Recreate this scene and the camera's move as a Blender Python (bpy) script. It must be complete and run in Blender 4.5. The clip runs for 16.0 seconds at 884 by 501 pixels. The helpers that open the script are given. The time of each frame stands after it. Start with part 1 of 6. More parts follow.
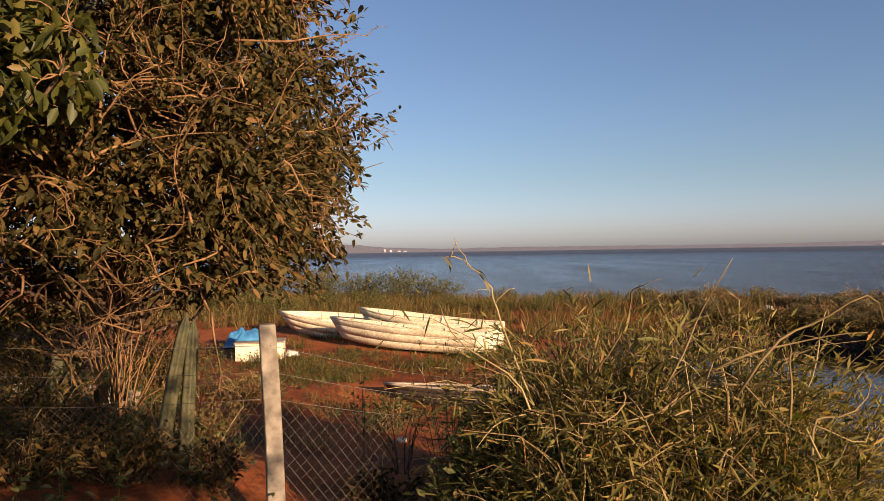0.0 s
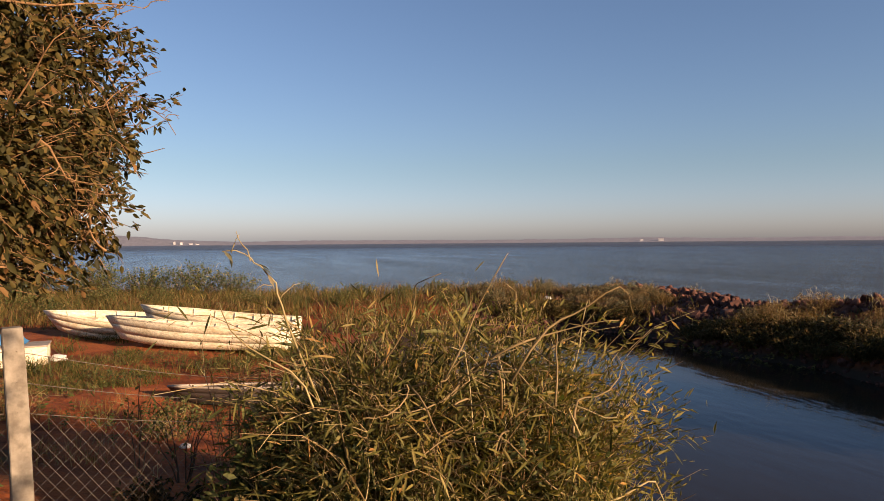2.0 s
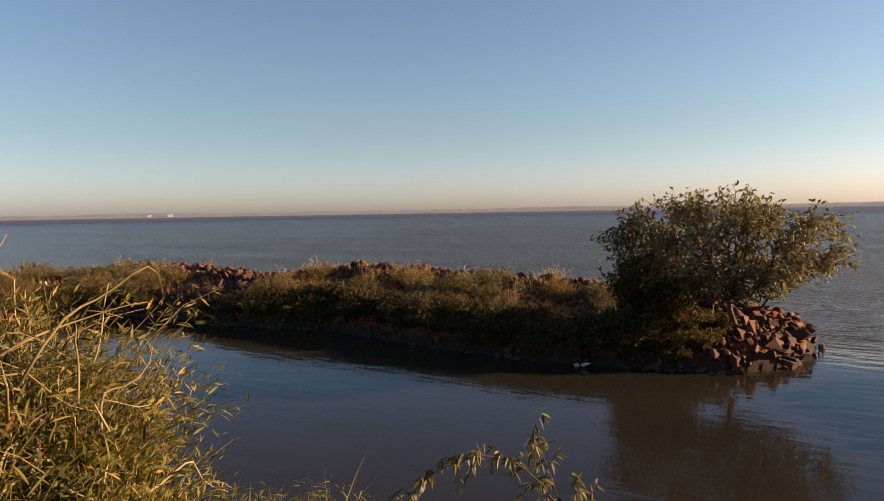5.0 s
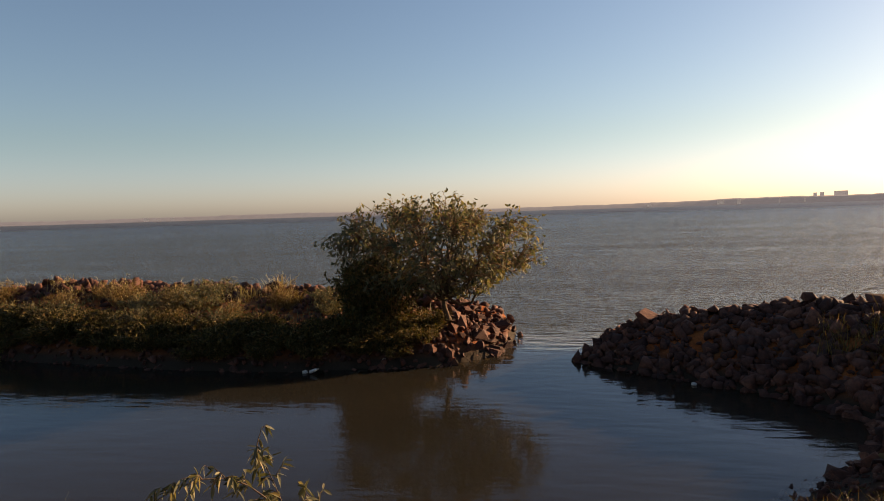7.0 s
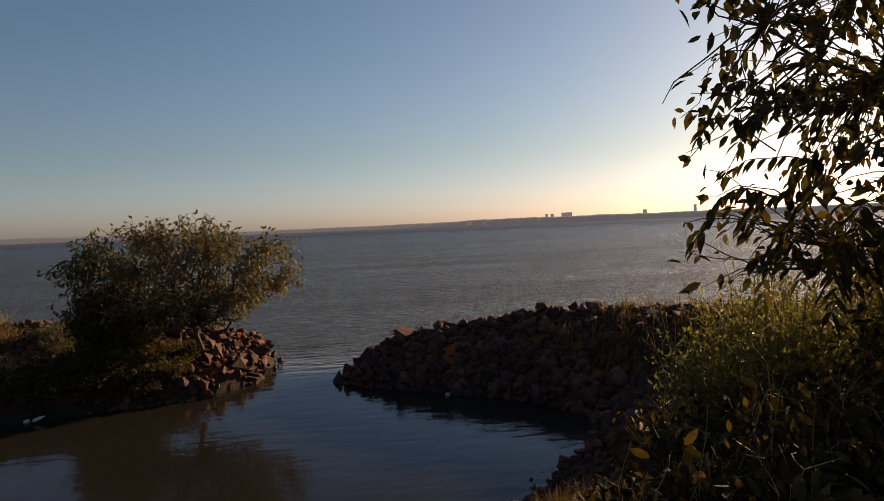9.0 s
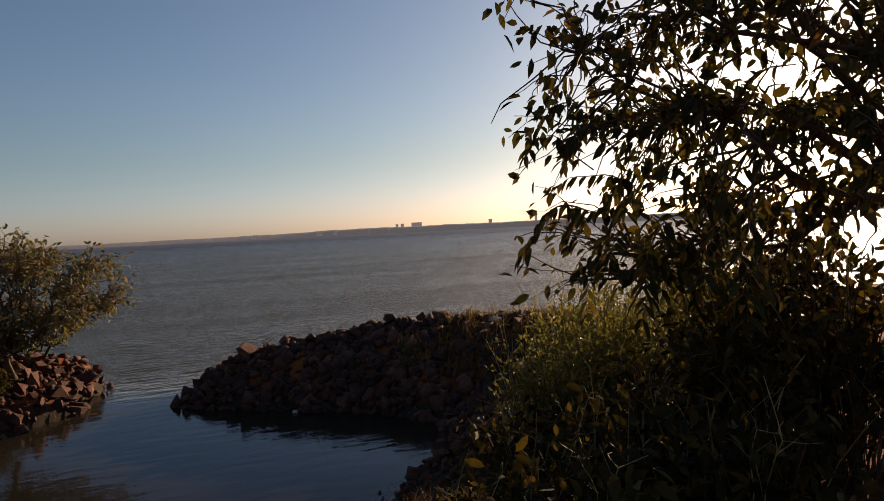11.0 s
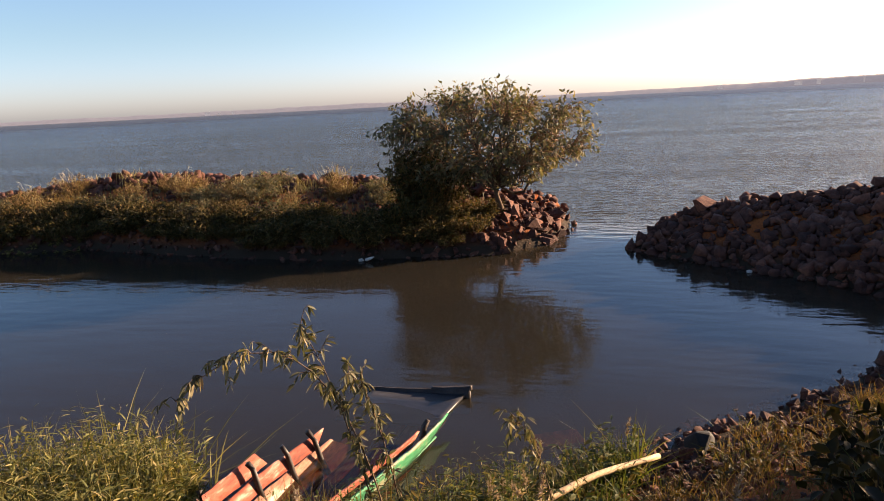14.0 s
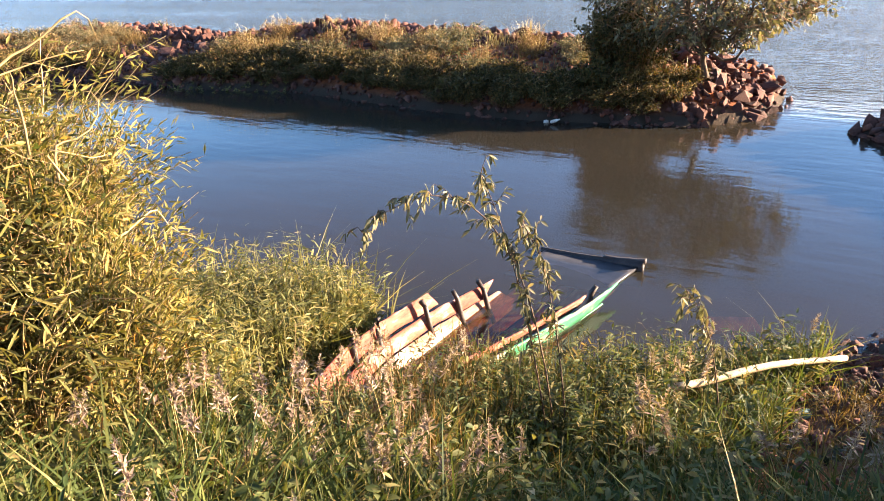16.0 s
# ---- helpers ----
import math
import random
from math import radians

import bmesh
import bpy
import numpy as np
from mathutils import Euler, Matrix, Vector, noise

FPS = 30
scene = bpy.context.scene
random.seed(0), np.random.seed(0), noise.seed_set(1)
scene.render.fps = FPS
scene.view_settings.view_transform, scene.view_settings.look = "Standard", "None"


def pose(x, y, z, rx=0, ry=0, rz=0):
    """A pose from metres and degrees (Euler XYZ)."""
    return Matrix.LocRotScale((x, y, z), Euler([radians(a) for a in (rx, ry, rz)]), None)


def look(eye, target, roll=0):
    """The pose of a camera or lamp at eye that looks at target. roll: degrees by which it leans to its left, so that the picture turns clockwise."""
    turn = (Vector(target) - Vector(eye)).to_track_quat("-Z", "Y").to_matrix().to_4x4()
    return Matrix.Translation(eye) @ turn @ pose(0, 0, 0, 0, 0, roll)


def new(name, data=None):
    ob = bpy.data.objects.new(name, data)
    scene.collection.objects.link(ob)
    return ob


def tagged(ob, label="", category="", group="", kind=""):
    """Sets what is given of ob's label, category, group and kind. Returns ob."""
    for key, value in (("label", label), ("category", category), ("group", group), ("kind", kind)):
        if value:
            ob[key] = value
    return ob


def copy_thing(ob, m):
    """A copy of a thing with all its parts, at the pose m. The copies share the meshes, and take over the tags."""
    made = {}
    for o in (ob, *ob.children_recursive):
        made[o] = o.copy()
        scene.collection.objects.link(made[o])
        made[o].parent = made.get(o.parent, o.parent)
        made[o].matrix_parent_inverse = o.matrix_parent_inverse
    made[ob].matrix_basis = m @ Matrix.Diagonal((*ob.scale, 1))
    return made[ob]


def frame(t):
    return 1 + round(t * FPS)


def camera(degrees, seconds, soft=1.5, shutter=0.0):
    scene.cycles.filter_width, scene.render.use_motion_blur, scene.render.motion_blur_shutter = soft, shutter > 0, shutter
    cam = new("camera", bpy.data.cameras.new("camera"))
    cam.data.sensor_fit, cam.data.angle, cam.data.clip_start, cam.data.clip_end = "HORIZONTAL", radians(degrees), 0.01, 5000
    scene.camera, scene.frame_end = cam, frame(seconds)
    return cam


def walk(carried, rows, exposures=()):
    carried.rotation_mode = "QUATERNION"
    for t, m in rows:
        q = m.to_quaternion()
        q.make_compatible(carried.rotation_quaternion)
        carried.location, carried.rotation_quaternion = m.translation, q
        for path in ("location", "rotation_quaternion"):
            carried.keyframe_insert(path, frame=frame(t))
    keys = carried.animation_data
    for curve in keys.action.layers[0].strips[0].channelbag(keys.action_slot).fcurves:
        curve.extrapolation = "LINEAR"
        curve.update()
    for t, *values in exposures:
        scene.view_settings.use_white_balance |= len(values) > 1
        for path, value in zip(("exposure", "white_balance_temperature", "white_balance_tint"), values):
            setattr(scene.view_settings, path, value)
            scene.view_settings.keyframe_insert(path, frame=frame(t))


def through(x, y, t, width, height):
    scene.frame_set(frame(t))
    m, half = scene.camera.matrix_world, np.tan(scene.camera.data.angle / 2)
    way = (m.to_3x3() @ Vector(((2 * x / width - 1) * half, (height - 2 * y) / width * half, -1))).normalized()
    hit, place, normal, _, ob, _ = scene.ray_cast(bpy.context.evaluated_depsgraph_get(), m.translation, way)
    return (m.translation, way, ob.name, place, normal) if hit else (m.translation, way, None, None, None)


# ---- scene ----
cam = camera(66.0, 16.0, soft=0.8)
PATH = [  # seconds, x, y, z, tilt, lean, turn
    (0.0, -0.000, -0.000, 3.500, 90.05, 0.87, 0.00),
    (0.5, 0.025, -0.012, 3.506, 89.53, 0.77, -2.22),
    (1.0, 0.047, -0.007, 3.506, 89.76, 0.44, -6.71),
    (1.5, 0.068, 0.012, 3.505, 89.51, 0.74, -11.33),
    (2.0, 0.092, 0.046, 3.502, 89.33, 0.47, -16.66),
    (2.5, 0.119, 0.088, 3.500, 89.22, 0.74, -23.10),
    (3.0, 0.102, 0.113, 3.501, 88.64, 1.66, -30.83),
    (3.5, 0.026, 0.120, 3.503, 87.89, 1.02, -37.81),
    (4.0, -0.009, 0.128, 3.504, 87.46, 1.46, -43.84),
    (4.5, 0.004, 0.136, 3.507, 87.28, 1.57, -49.97),
    (4.7, 0.010, 0.138, 3.507, 87.05, 1.25, -52.53),
    (6.8, 0.037, 0.102, 3.507, 86.68, 1.81, -76.69),
    (7.0, 0.039, 0.100, 3.507, 86.80, 1.68, -79.07),
    (7.5, 0.047, 0.091, 3.506, 87.15, 1.96, -85.36),
    (8.0, 0.057, 0.078, 3.501, 87.05, 2.17, -89.46),
    (8.5, 0.055, 0.057, 3.494, 87.42, 2.52, -94.13),
    (9.0, 0.044, 0.019, 3.494, 87.96, 2.27, -98.99),
    (9.5, 0.034, -0.012, 3.498, 88.55, 1.95, -103.95),
    (9.7, 0.032, -0.019, 3.498, 88.30, 2.07, -105.76),
    (10.2, 0.032, -0.035, 3.506, 88.34, 2.23, -109.71),
    (10.8, 0.037, -0.064, 3.522, 88.29, 2.70, -111.67),
    (11.3, 0.042, -0.088, 3.537, 88.16, 3.22, -110.50),
    (11.8, 0.042, -0.091, 3.541, 87.96, 3.51, -106.20),
    (12.0, 0.040, -0.083, 3.537, 87.59, 3.80, -103.73),
    (12.5, 0.029, -0.049, 3.519, 86.88, 4.18, -94.95),
    (13.0, 0.017, -0.028, 3.503, 85.87, 3.49, -88.12),
    (13.5, 0.015, -0.036, 3.495, 82.74, 3.09, -80.94),
    (14.0, 0.026, -0.047, 3.481, 77.78, 2.84, -74.30),
    (14.5, 0.035, -0.043, 3.461, 73.91, 1.74, -68.55),
    (15.0, 0.045, -0.037, 3.443, 70.49, 1.33, -63.95),
    (15.5, 0.052, -0.035, 3.427, 68.49, 1.21, -61.02),
    (16.0, 0.040, -0.030, 3.412, 67.04, 1.64, -58.35),
]

EXPOSURES = [  # seconds, stops, kelvin, tint
    (0.0, 1.22, 7400, 24), (2.0, 1.26, 7400, 24), (3.5, 1.42, 7750, 21), (4.5, 1.52, 7950, 20), (7.0, 1.37, 8600, 19), (8.0, 1.07, 8200, 19), (9.5, 0.53, 7700, 18), (12.0, 0.60, 7700, 18), (13.0, 0.98, 7900, 19),
    (13.5, 1.30, 7900, 19), (14.0, 2.05, 7200, 21), (14.5, 2.95, 6900, 14), (15.0, 3.17, 6600, 14), (16.0, 3.40, 6400, 15),
]
walk(cam, [(r[0], pose(*r[1:])) for r in PATH], EXPOSURES)

# ---- sky and sun ----
SUN_BEARING, SUN_HEIGHT = 142.0, 13.0
world = bpy.data.worlds.new("evening_sky")
scene.world = world
world.use_nodes = True
wn = world.node_tree
sky = wn.nodes.new("ShaderNodeTexSky")
sky.sky_type, sky.sun_disc = "NISHITA", False
sky.sun_elevation, sky.sun_rotation = radians(SUN_HEIGHT), radians(SUN_BEARING)
sky.air_density, sky.dust_density, sky.ozone_density = 1.0, 0.9, 4.0
# pale rosy haze low over the lake, the same all round
wc, wsep, wmap, wmix = (wn.nodes.new(n) for n in ("ShaderNodeTexCoord", "ShaderNodeSeparateXYZ", "ShaderNodeMapRange", "ShaderNodeMix"))
wmap.interpolation_type = "SMOOTHERSTEP"
wmap.inputs[1].default_value, wmap.inputs[2].default_value, wmap.inputs[3].default_value, wmap.inputs[4].default_value = 0.0, 0.13, 1.0, 0.0
wmix.data_type, wmix.blend_type = "RGBA", "MULTIPLY"
wmix.inputs[7].default_value = (1.18, 1.17, 1.46, 1)
wn.links.new(wc.outputs["Generated"], wsep.inputs[0])
wn.links.new(wsep.outputs["Z"], wmap.inputs[0])
wn.links.new(wmap.outputs[0], wmix.inputs[0])
wn.links.new(sky.outputs[0], wmix.inputs[6])
wn.links.new(wmix.outputs[2], wn.nodes["Background"].inputs[0])
wn.nodes["Background"].inputs[1].default_value = 0.065
sun = new("sun", bpy.data.lights.new("sun", "SUN"))
sun.data.energy, sun.data.angle, sun.data.color = 5.0, radians(0.5), (1.0, 0.78, 0.53)
sb, sh = radians(SUN_BEARING), radians(SUN_HEIGHT)
sun.matrix_world = look((math.sin(sb) * 50, math.cos(sb) * 50, 50 * math.tan(sh)), (0, 0, 0))

rng = np.random.default_rng(7)


# ---- materials ----
def shader(name, rough=0.8, spec=0.3):
    m = bpy.data.materials.new(name)
    m.use_nodes = True
    b = m.node_tree.nodes["Principled BSDF"]
    b.inputs["Roughness"].default_value = rough
    b.inputs["Specular IOR Level"].default_value = spec
    return m, m.node_tree, b


def ramp(nt, fac, stops):
    r = nt.nodes.new("ShaderNodeValToRGB")
    el = r.color_ramp.elements
    while len(el) < len(stops):
        el.new(0.5)
    for e, (p, c) in zip(el, stops):
        e.position, e.color = p, (*c, 1)
    nt.links.new(fac, r.inputs[0])
    return r.outputs[0]


def grain(nt, scale, detail=4, rough=0.6, where="Object", stretch=None):
    n = nt.nodes.new("ShaderNodeTexNoise")
    n.inputs["Scale"].default_value, n.inputs["Detail"].default_value = scale, detail
    n.inputs["Roughness"].default_value = rough
    co = nt.nodes.new("ShaderNodeTexCoord")
    out = co.outputs[where]
    if stretch:
        mp = nt.nodes.new("ShaderNodeMapping")
        mp.inputs["Scale"].default_value = stretch
        nt.links.new(out, mp.inputs[0])
        out = mp.outputs[0]
    nt.links.new(out, n.inputs["Vector"])
    return n.outputs["Fac"]


def mixed(nt, fac, a, b, how="MIX"):
    m = nt.nodes.new("ShaderNodeMix")
    m.data_type, m.blend_type = "RGBA", how
    for sock, v in ((m.inputs[0], fac), (m.inputs[6], a), (m.inputs[7], b)):
        if isinstance(v, (int, float)):
            sock.default_value = v
        elif isinstance(v, tuple):
            sock.default_value = (*v, 1)
        else:
            nt.links.new(v, sock)
    return m.outputs[2]


def bumped(nt, b, height, strength=0.4, dist=0.02):
    k = nt.nodes.new("ShaderNodeBump")
    k.inputs["Strength"].default_value, k.inputs["Distance"].default_value = strength, dist
    nt.links.new(height, k.inputs["Height"])
    nt.links.new(k.outputs[0], b.inputs["Normal"])


def rough_mat(name, stops, scale=8, fine=60, rough=0.85, bump=0.4, dist=0.02, where="Object", stretch=None, each=False):
    """A grained surface: colours by a broad noise, a fine noise over it, and relief."""
    m, nt, b = shader(name, rough)
    col = ramp(nt, grain(nt, scale, 5, 0.65, where, stretch), stops)
    dark = ramp(nt, grain(nt, fine, 3, 0.6, where, stretch), [(0.3, (0.62, 0.6, 0.58)), (0.7, (1.15, 1.15, 1.15))])
    col = mixed(nt, 1.0, col, dark, "MULTIPLY")
    if each:
        oi, isl = nt.nodes.new("ShaderNodeObjectInfo"), nt.nodes.new("ShaderNodeNewGeometry")
        both, wrap = nt.nodes.new("ShaderNodeMath"), nt.nodes.new("ShaderNodeMath")
        both.operation, wrap.operation = "ADD", "FRACT"
        nt.links.new(oi.outputs["Random"], both.inputs[0])
        nt.links.new(isl.outputs["Random Per Island"], both.inputs[1])
        nt.links.new(both.outputs[0], wrap.inputs[0])
        tone = ramp(nt, wrap.outputs[0], [(0.0, (0.42, 0.42, 0.46)), (0.5, (0.75, 0.70, 0.70)), (0.85, (1.05, 0.98, 0.92)), (1.0, (1.35, 1.25, 1.15))])
        col = mixed(nt, 1.0, col, tone, "MULTIPLY")
    nt.links.new(col, b.inputs["Base Color"])
    bumped(nt, b, grain(nt, fine * 0.5, 6, 0.7, where, stretch), bump, dist)
    return m


def leaf_mat(name, stops, through=0.35, rough=0.62, spec=0.18):
    """Leaves: a colour for each leaf, some light let through."""
    m, nt, b = shader(name, rough, spec)
    g = nt.nodes.new("ShaderNodeNewGeometry")
    col = ramp(nt, g.outputs["Random Per Island"], stops)
    col = mixed(nt, 1.0, col, ramp(nt, grain(nt, 1.3, 3), [(0.3, (0.7, 0.72, 0.7)), (0.7, (1.2, 1.15, 1.1))]), "MULTIPLY")
    nt.links.new(col, b.inputs["Base Color"])
    tr = nt.nodes.new("ShaderNodeBsdfTranslucent")
    nt.links.new(mixed(nt, 1.0, col, (1.3, 1.25, 0.6), "MULTIPLY"), tr.inputs[0])
    mx = nt.nodes.new("ShaderNodeMixShader")
    mx.inputs[0].default_value = through
    nt.links.new(b.outputs[0], mx.inputs[1])
    nt.links.new(tr.outputs[0], mx.inputs[2])
    nt.links.new(mx.outputs[0], nt.nodes["Material Output"].inputs[0])
    return m


M = {}
M["rock"] = rough_mat("red_basalt", [(0.25, (0.050, 0.021, 0.016)), (0.5, (0.112, 0.045, 0.030)), (0.78, (0.190, 0.088, 0.060))], 1.7, 14, 0.88, 0.6, 0.03, each=True)
M["bark"] = rough_mat("grey_brown_bark", [(0.3, (0.050, 0.030, 0.018)), (0.7, (0.135, 0.085, 0.050))], 5, 40, 0.9, 0.6, 0.02, stretch=(1, 1, 0.25))
M["twig"] = rough_mat("pale_twig_bark", [(0.3, (0.125, 0.064, 0.026)), (0.7, (0.27, 0.155, 0.070))], 4, 30, 0.85, 0.3, 0.01)
M["straw"] = leaf_mat("dry_straw", [(0.0, (0.252, 0.175, 0.077)), (0.5, (0.350, 0.266, 0.126)), (1.0, (0.434, 0.350, 0.196))], 0.2)
M["stalk"] = leaf_mat("withered_stalk", [(0.0, (0.13, 0.085, 0.038)), (0.5, (0.21, 0.145, 0.068)), (1.0, (0.31, 0.235, 0.125))], 0.15)
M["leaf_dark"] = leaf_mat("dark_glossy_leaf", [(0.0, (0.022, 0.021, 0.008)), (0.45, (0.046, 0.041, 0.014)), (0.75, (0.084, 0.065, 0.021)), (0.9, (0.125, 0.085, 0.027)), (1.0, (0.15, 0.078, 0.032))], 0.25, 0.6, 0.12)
# lighter copy of leaf_dark: sunlight on the bough is put into its colour
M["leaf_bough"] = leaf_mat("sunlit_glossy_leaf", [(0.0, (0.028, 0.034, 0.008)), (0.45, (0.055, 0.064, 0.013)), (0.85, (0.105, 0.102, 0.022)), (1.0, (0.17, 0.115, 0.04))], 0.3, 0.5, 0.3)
M["leaf_grey"] = leaf_mat("grey_olive_leaf", [(0.0, (0.050, 0.052, 0.032)), (0.5, (0.108, 0.103, 0.060)), (0.85, (0.19, 0.168, 0.098)), (1.0, (0.24, 0.175, 0.095))], 0.3)
M["leaf_silver"] = leaf_mat("narrow_willow_leaf", [(0.0, (0.050, 0.052, 0.014)), (0.4, (0.115, 0.108, 0.028)), (0.75, (0.20, 0.163, 0.048)), (0.92, (0.30, 0.235, 0.080)), (1.0, (0.38, 0.20, 0.050))], 0.4)
M["leaf_herb"] = leaf_mat("green_herb_leaf", [(0.0, (0.033, 0.048, 0.015)), (0.5, (0.072, 0.088, 0.027)), (0.85, (0.130, 0.125, 0.046)), (1.0, (0.22, 0.165, 0.065))], 0.35)
M["leaf_pale"] = leaf_mat("pale_weed_leaf", [(0.0, (0.06, 0.085, 0.03)), (0.5, (0.12, 0.145, 0.055)), (0.85, (0.20, 0.20, 0.10)), (1.0, (0.29, 0.26, 0.16))], 0.3)
M["grass_green"] = leaf_mat("green_grass", [(0.0, (0.032, 0.042, 0.011)), (0.5, (0.078, 0.080, 0.020)), (0.85, (0.145, 0.118, 0.038)), (1.0, (0.24, 0.165, 0.07))], 0.35)
M["grass_lush"] = leaf_mat("lush_grass", [(0.0, (0.026, 0.042, 0.011)), (0.5, (0.062, 0.082, 0.021)), (0.85, (0.118, 0.118, 0.036)), (1.0, (0.23, 0.175, 0.075))], 0.35)
M["cane"] = leaf_mat("cane_blade", [(0.0, (0.032, 0.036, 0.010)), (0.4, (0.098, 0.094, 0.026)), (0.75, (0.19, 0.156, 0.046)), (0.93, (0.27, 0.21, 0.08)), (1.0, (0.34, 0.17, 0.05))], 0.4)
# darker, browner copy of leaf_dark with the bushes' shade in its colour
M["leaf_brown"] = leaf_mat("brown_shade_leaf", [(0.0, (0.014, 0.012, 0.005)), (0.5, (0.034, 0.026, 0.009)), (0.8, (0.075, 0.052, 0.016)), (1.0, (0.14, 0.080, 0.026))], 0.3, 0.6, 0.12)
M["grass_gold"] = leaf_mat("yellow_reed_leaf", [(0.0, (0.070, 0.080, 0.026)), (0.5, (0.150, 0.146, 0.052)), (0.85, (0.24, 0.205, 0.082)), (1.0, (0.37, 0.29, 0.14))], 0.35)
M["grass_dry"] = leaf_mat("dry_grass", [(0.0, (0.078, 0.046, 0.016)), (0.5, (0.135, 0.083, 0.029)), (0.85, (0.20, 0.128, 0.048)), (1.0, (0.085, 0.085, 0.026))], 0.3)
M["plume"] = leaf_mat("pink_seed_plume", [(0.0, (0.17, 0.115, 0.095)), (0.5, (0.25, 0.185, 0.155)), (1.0, (0.34, 0.275, 0.235))], 0.3, 0.8, 0.1)
M["concrete"] = rough_mat("weathered_concrete", [(0.3, (0.15, 0.126, 0.096)), (0.7, (0.26, 0.228, 0.18))], 3.5, 16, 0.9, 0.35, 0.01)
M["wire"] = rough_mat("rusty_wire", [(0.3, (0.088, 0.061, 0.044)), (0.7, (0.187, 0.154, 0.121))], 20, 90, 0.6, 0.1)
M["cream"] = rough_mat("chalky_cream_paint", [(0.2, (0.20, 0.13, 0.075)), (0.29, (0.475, 0.38, 0.23)), (0.45, (0.64, 0.55, 0.39)), (0.8, (0.75, 0.68, 0.53))], 2.5, 22, 0.75, 0.25, 0.01, stretch=(0.4, 1, 1))
M["white"] = rough_mat("dirty_white_plastic", [(0.2, (0.358, 0.325, 0.273)), (0.5, (0.520, 0.507, 0.468))], 4, 30, 0.5, 0.1)
M["blue"] = rough_mat("blue_tarpaulin", [(0.3, (0.02, 0.12, 0.30)), (0.7, (0.05, 0.26, 0.48))], 5, 40, 0.5, 0.5, 0.03)
M["teal"] = rough_mat("faded_teal_plastic", [(0.3, (0.05, 0.10, 0.095)), (0.7, (0.09, 0.15, 0.14))], 6, 30, 0.6, 0.3, 0.01)
M["salmon"] = rough_mat("peeling_salmon_paint", [(0.28, (0.085, 0.024, 0.015)), (0.42, (0.235, 0.052, 0.030)), (0.54, (0.30, 0.083, 0.050)), (0.62, (0.40, 0.25, 0.19)), (0.68, (0.30, 0.095, 0.058))], 6.0, 45, 0.8, 0.5, 0.012, stretch=(0.3, 1, 1))
M["salmon_pale"] = rough_mat("flaking_pale_paint", [(0.28, (0.16, 0.06, 0.035)), (0.45, (0.36, 0.17, 0.11)), (0.56, (0.50, 0.40, 0.32)), (0.7, (0.58, 0.52, 0.46))], 6.0, 45, 0.8, 0.5, 0.012, stretch=(0.3, 1, 1))
M["slate"] = rough_mat("dark_slate_sheet", [(0.3, (0.020, 0.021, 0.026)), (0.7, (0.048, 0.048, 0.056))], 3, 30, 0.35, 0.3, 0.006, stretch=(1, 0.3, 1))
M["green"] = rough_mat("peeling_green_paint", [(0.3, (0.019, 0.136, 0.056)), (0.5, (0.037, 0.223, 0.099)), (0.58, (0.310, 0.298, 0.186)), (0.7, (0.372, 0.248, 0.161))], 4.5, 28, 0.6, 0.4, 0.012, stretch=(0.35, 1, 1))
M["wet_wood"] = rough_mat("dark_wet_wood", [(0.3, (0.022, 0.017, 0.015)), (0.7, (0.065, 0.048, 0.040))], 4, 40, 0.5, 0.4, 0.01)
M["wood"] = rough_mat("grey_weathered_wood", [(0.3, (0.20, 0.16, 0.12)), (0.7, (0.42, 0.36, 0.29))], 3, 40, 0.85, 0.4, 0.01, stretch=(0.2, 1, 1))
M["pole"] = rough_mat("peeled_pale_pole", [(0.3, (0.42, 0.28, 0.15)), (0.7, (0.66, 0.50, 0.31))], 3, 30, 0.7, 0.3, 0.008, stretch=(0.2, 1, 1))
M["cactus"] = rough_mat("grey_green_cactus_skin", [(0.3, (0.036, 0.040, 0.018)), (0.7, (0.085, 0.080, 0.038))], 4, 35, 0.7, 0.3, 0.01)
M["black"] = rough_mat("black_wet_stone", [(0.3, (0.007, 0.007, 0.007)), (0.7, (0.018, 0.017, 0.016))], 4, 30, 0.75, 0.4, 0.01)
# air haze over the hills is put in as pale colour and faint glow
M["far"] = rough_mat("far_land_haze_glow", [(0.35, (0.045, 0.042, 0.048)), (0.65, (0.060, 0.055, 0.057))], 0.01, 0.05, 1.0, 0.0)
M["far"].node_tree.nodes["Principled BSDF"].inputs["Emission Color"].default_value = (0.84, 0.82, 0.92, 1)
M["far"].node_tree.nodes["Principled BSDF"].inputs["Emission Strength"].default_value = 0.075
# far walls and panes glow faintly in place of the haze before them
M["building"] = rough_mat("far_walls_haze_glow", [(0.3, (0.24, 0.22, 0.21)), (0.7, (0.34, 0.31, 0.29))], 0.05, 0.3, 1.0, 0.0)
M["building"].node_tree.nodes["Principled BSDF"].inputs["Emission Color"].default_value = (0.9, 0.8, 0.8, 1)
M["building"].node_tree.nodes["Principled BSDF"].inputs["Emission Strength"].default_value = 0.11
M["house"] = rough_mat("far_whitewashed_haze_glow", [(0.3, (0.22, 0.21, 0.21)), (0.7, (0.32, 0.31, 0.30))], 0.05, 0.3, 1.0, 0.0)
M["glass_dark"] = rough_mat("far_panes_haze_glow", [(0.3, (0.22, 0.22, 0.23)), (0.7, (0.28, 0.28, 0.29))], 0.05, 0.3, 0.4, 0.0)
M["glass_dark"].node_tree.nodes["Principled BSDF"].inputs["Emission Color"].default_value = (0.9, 0.8, 0.8, 1)
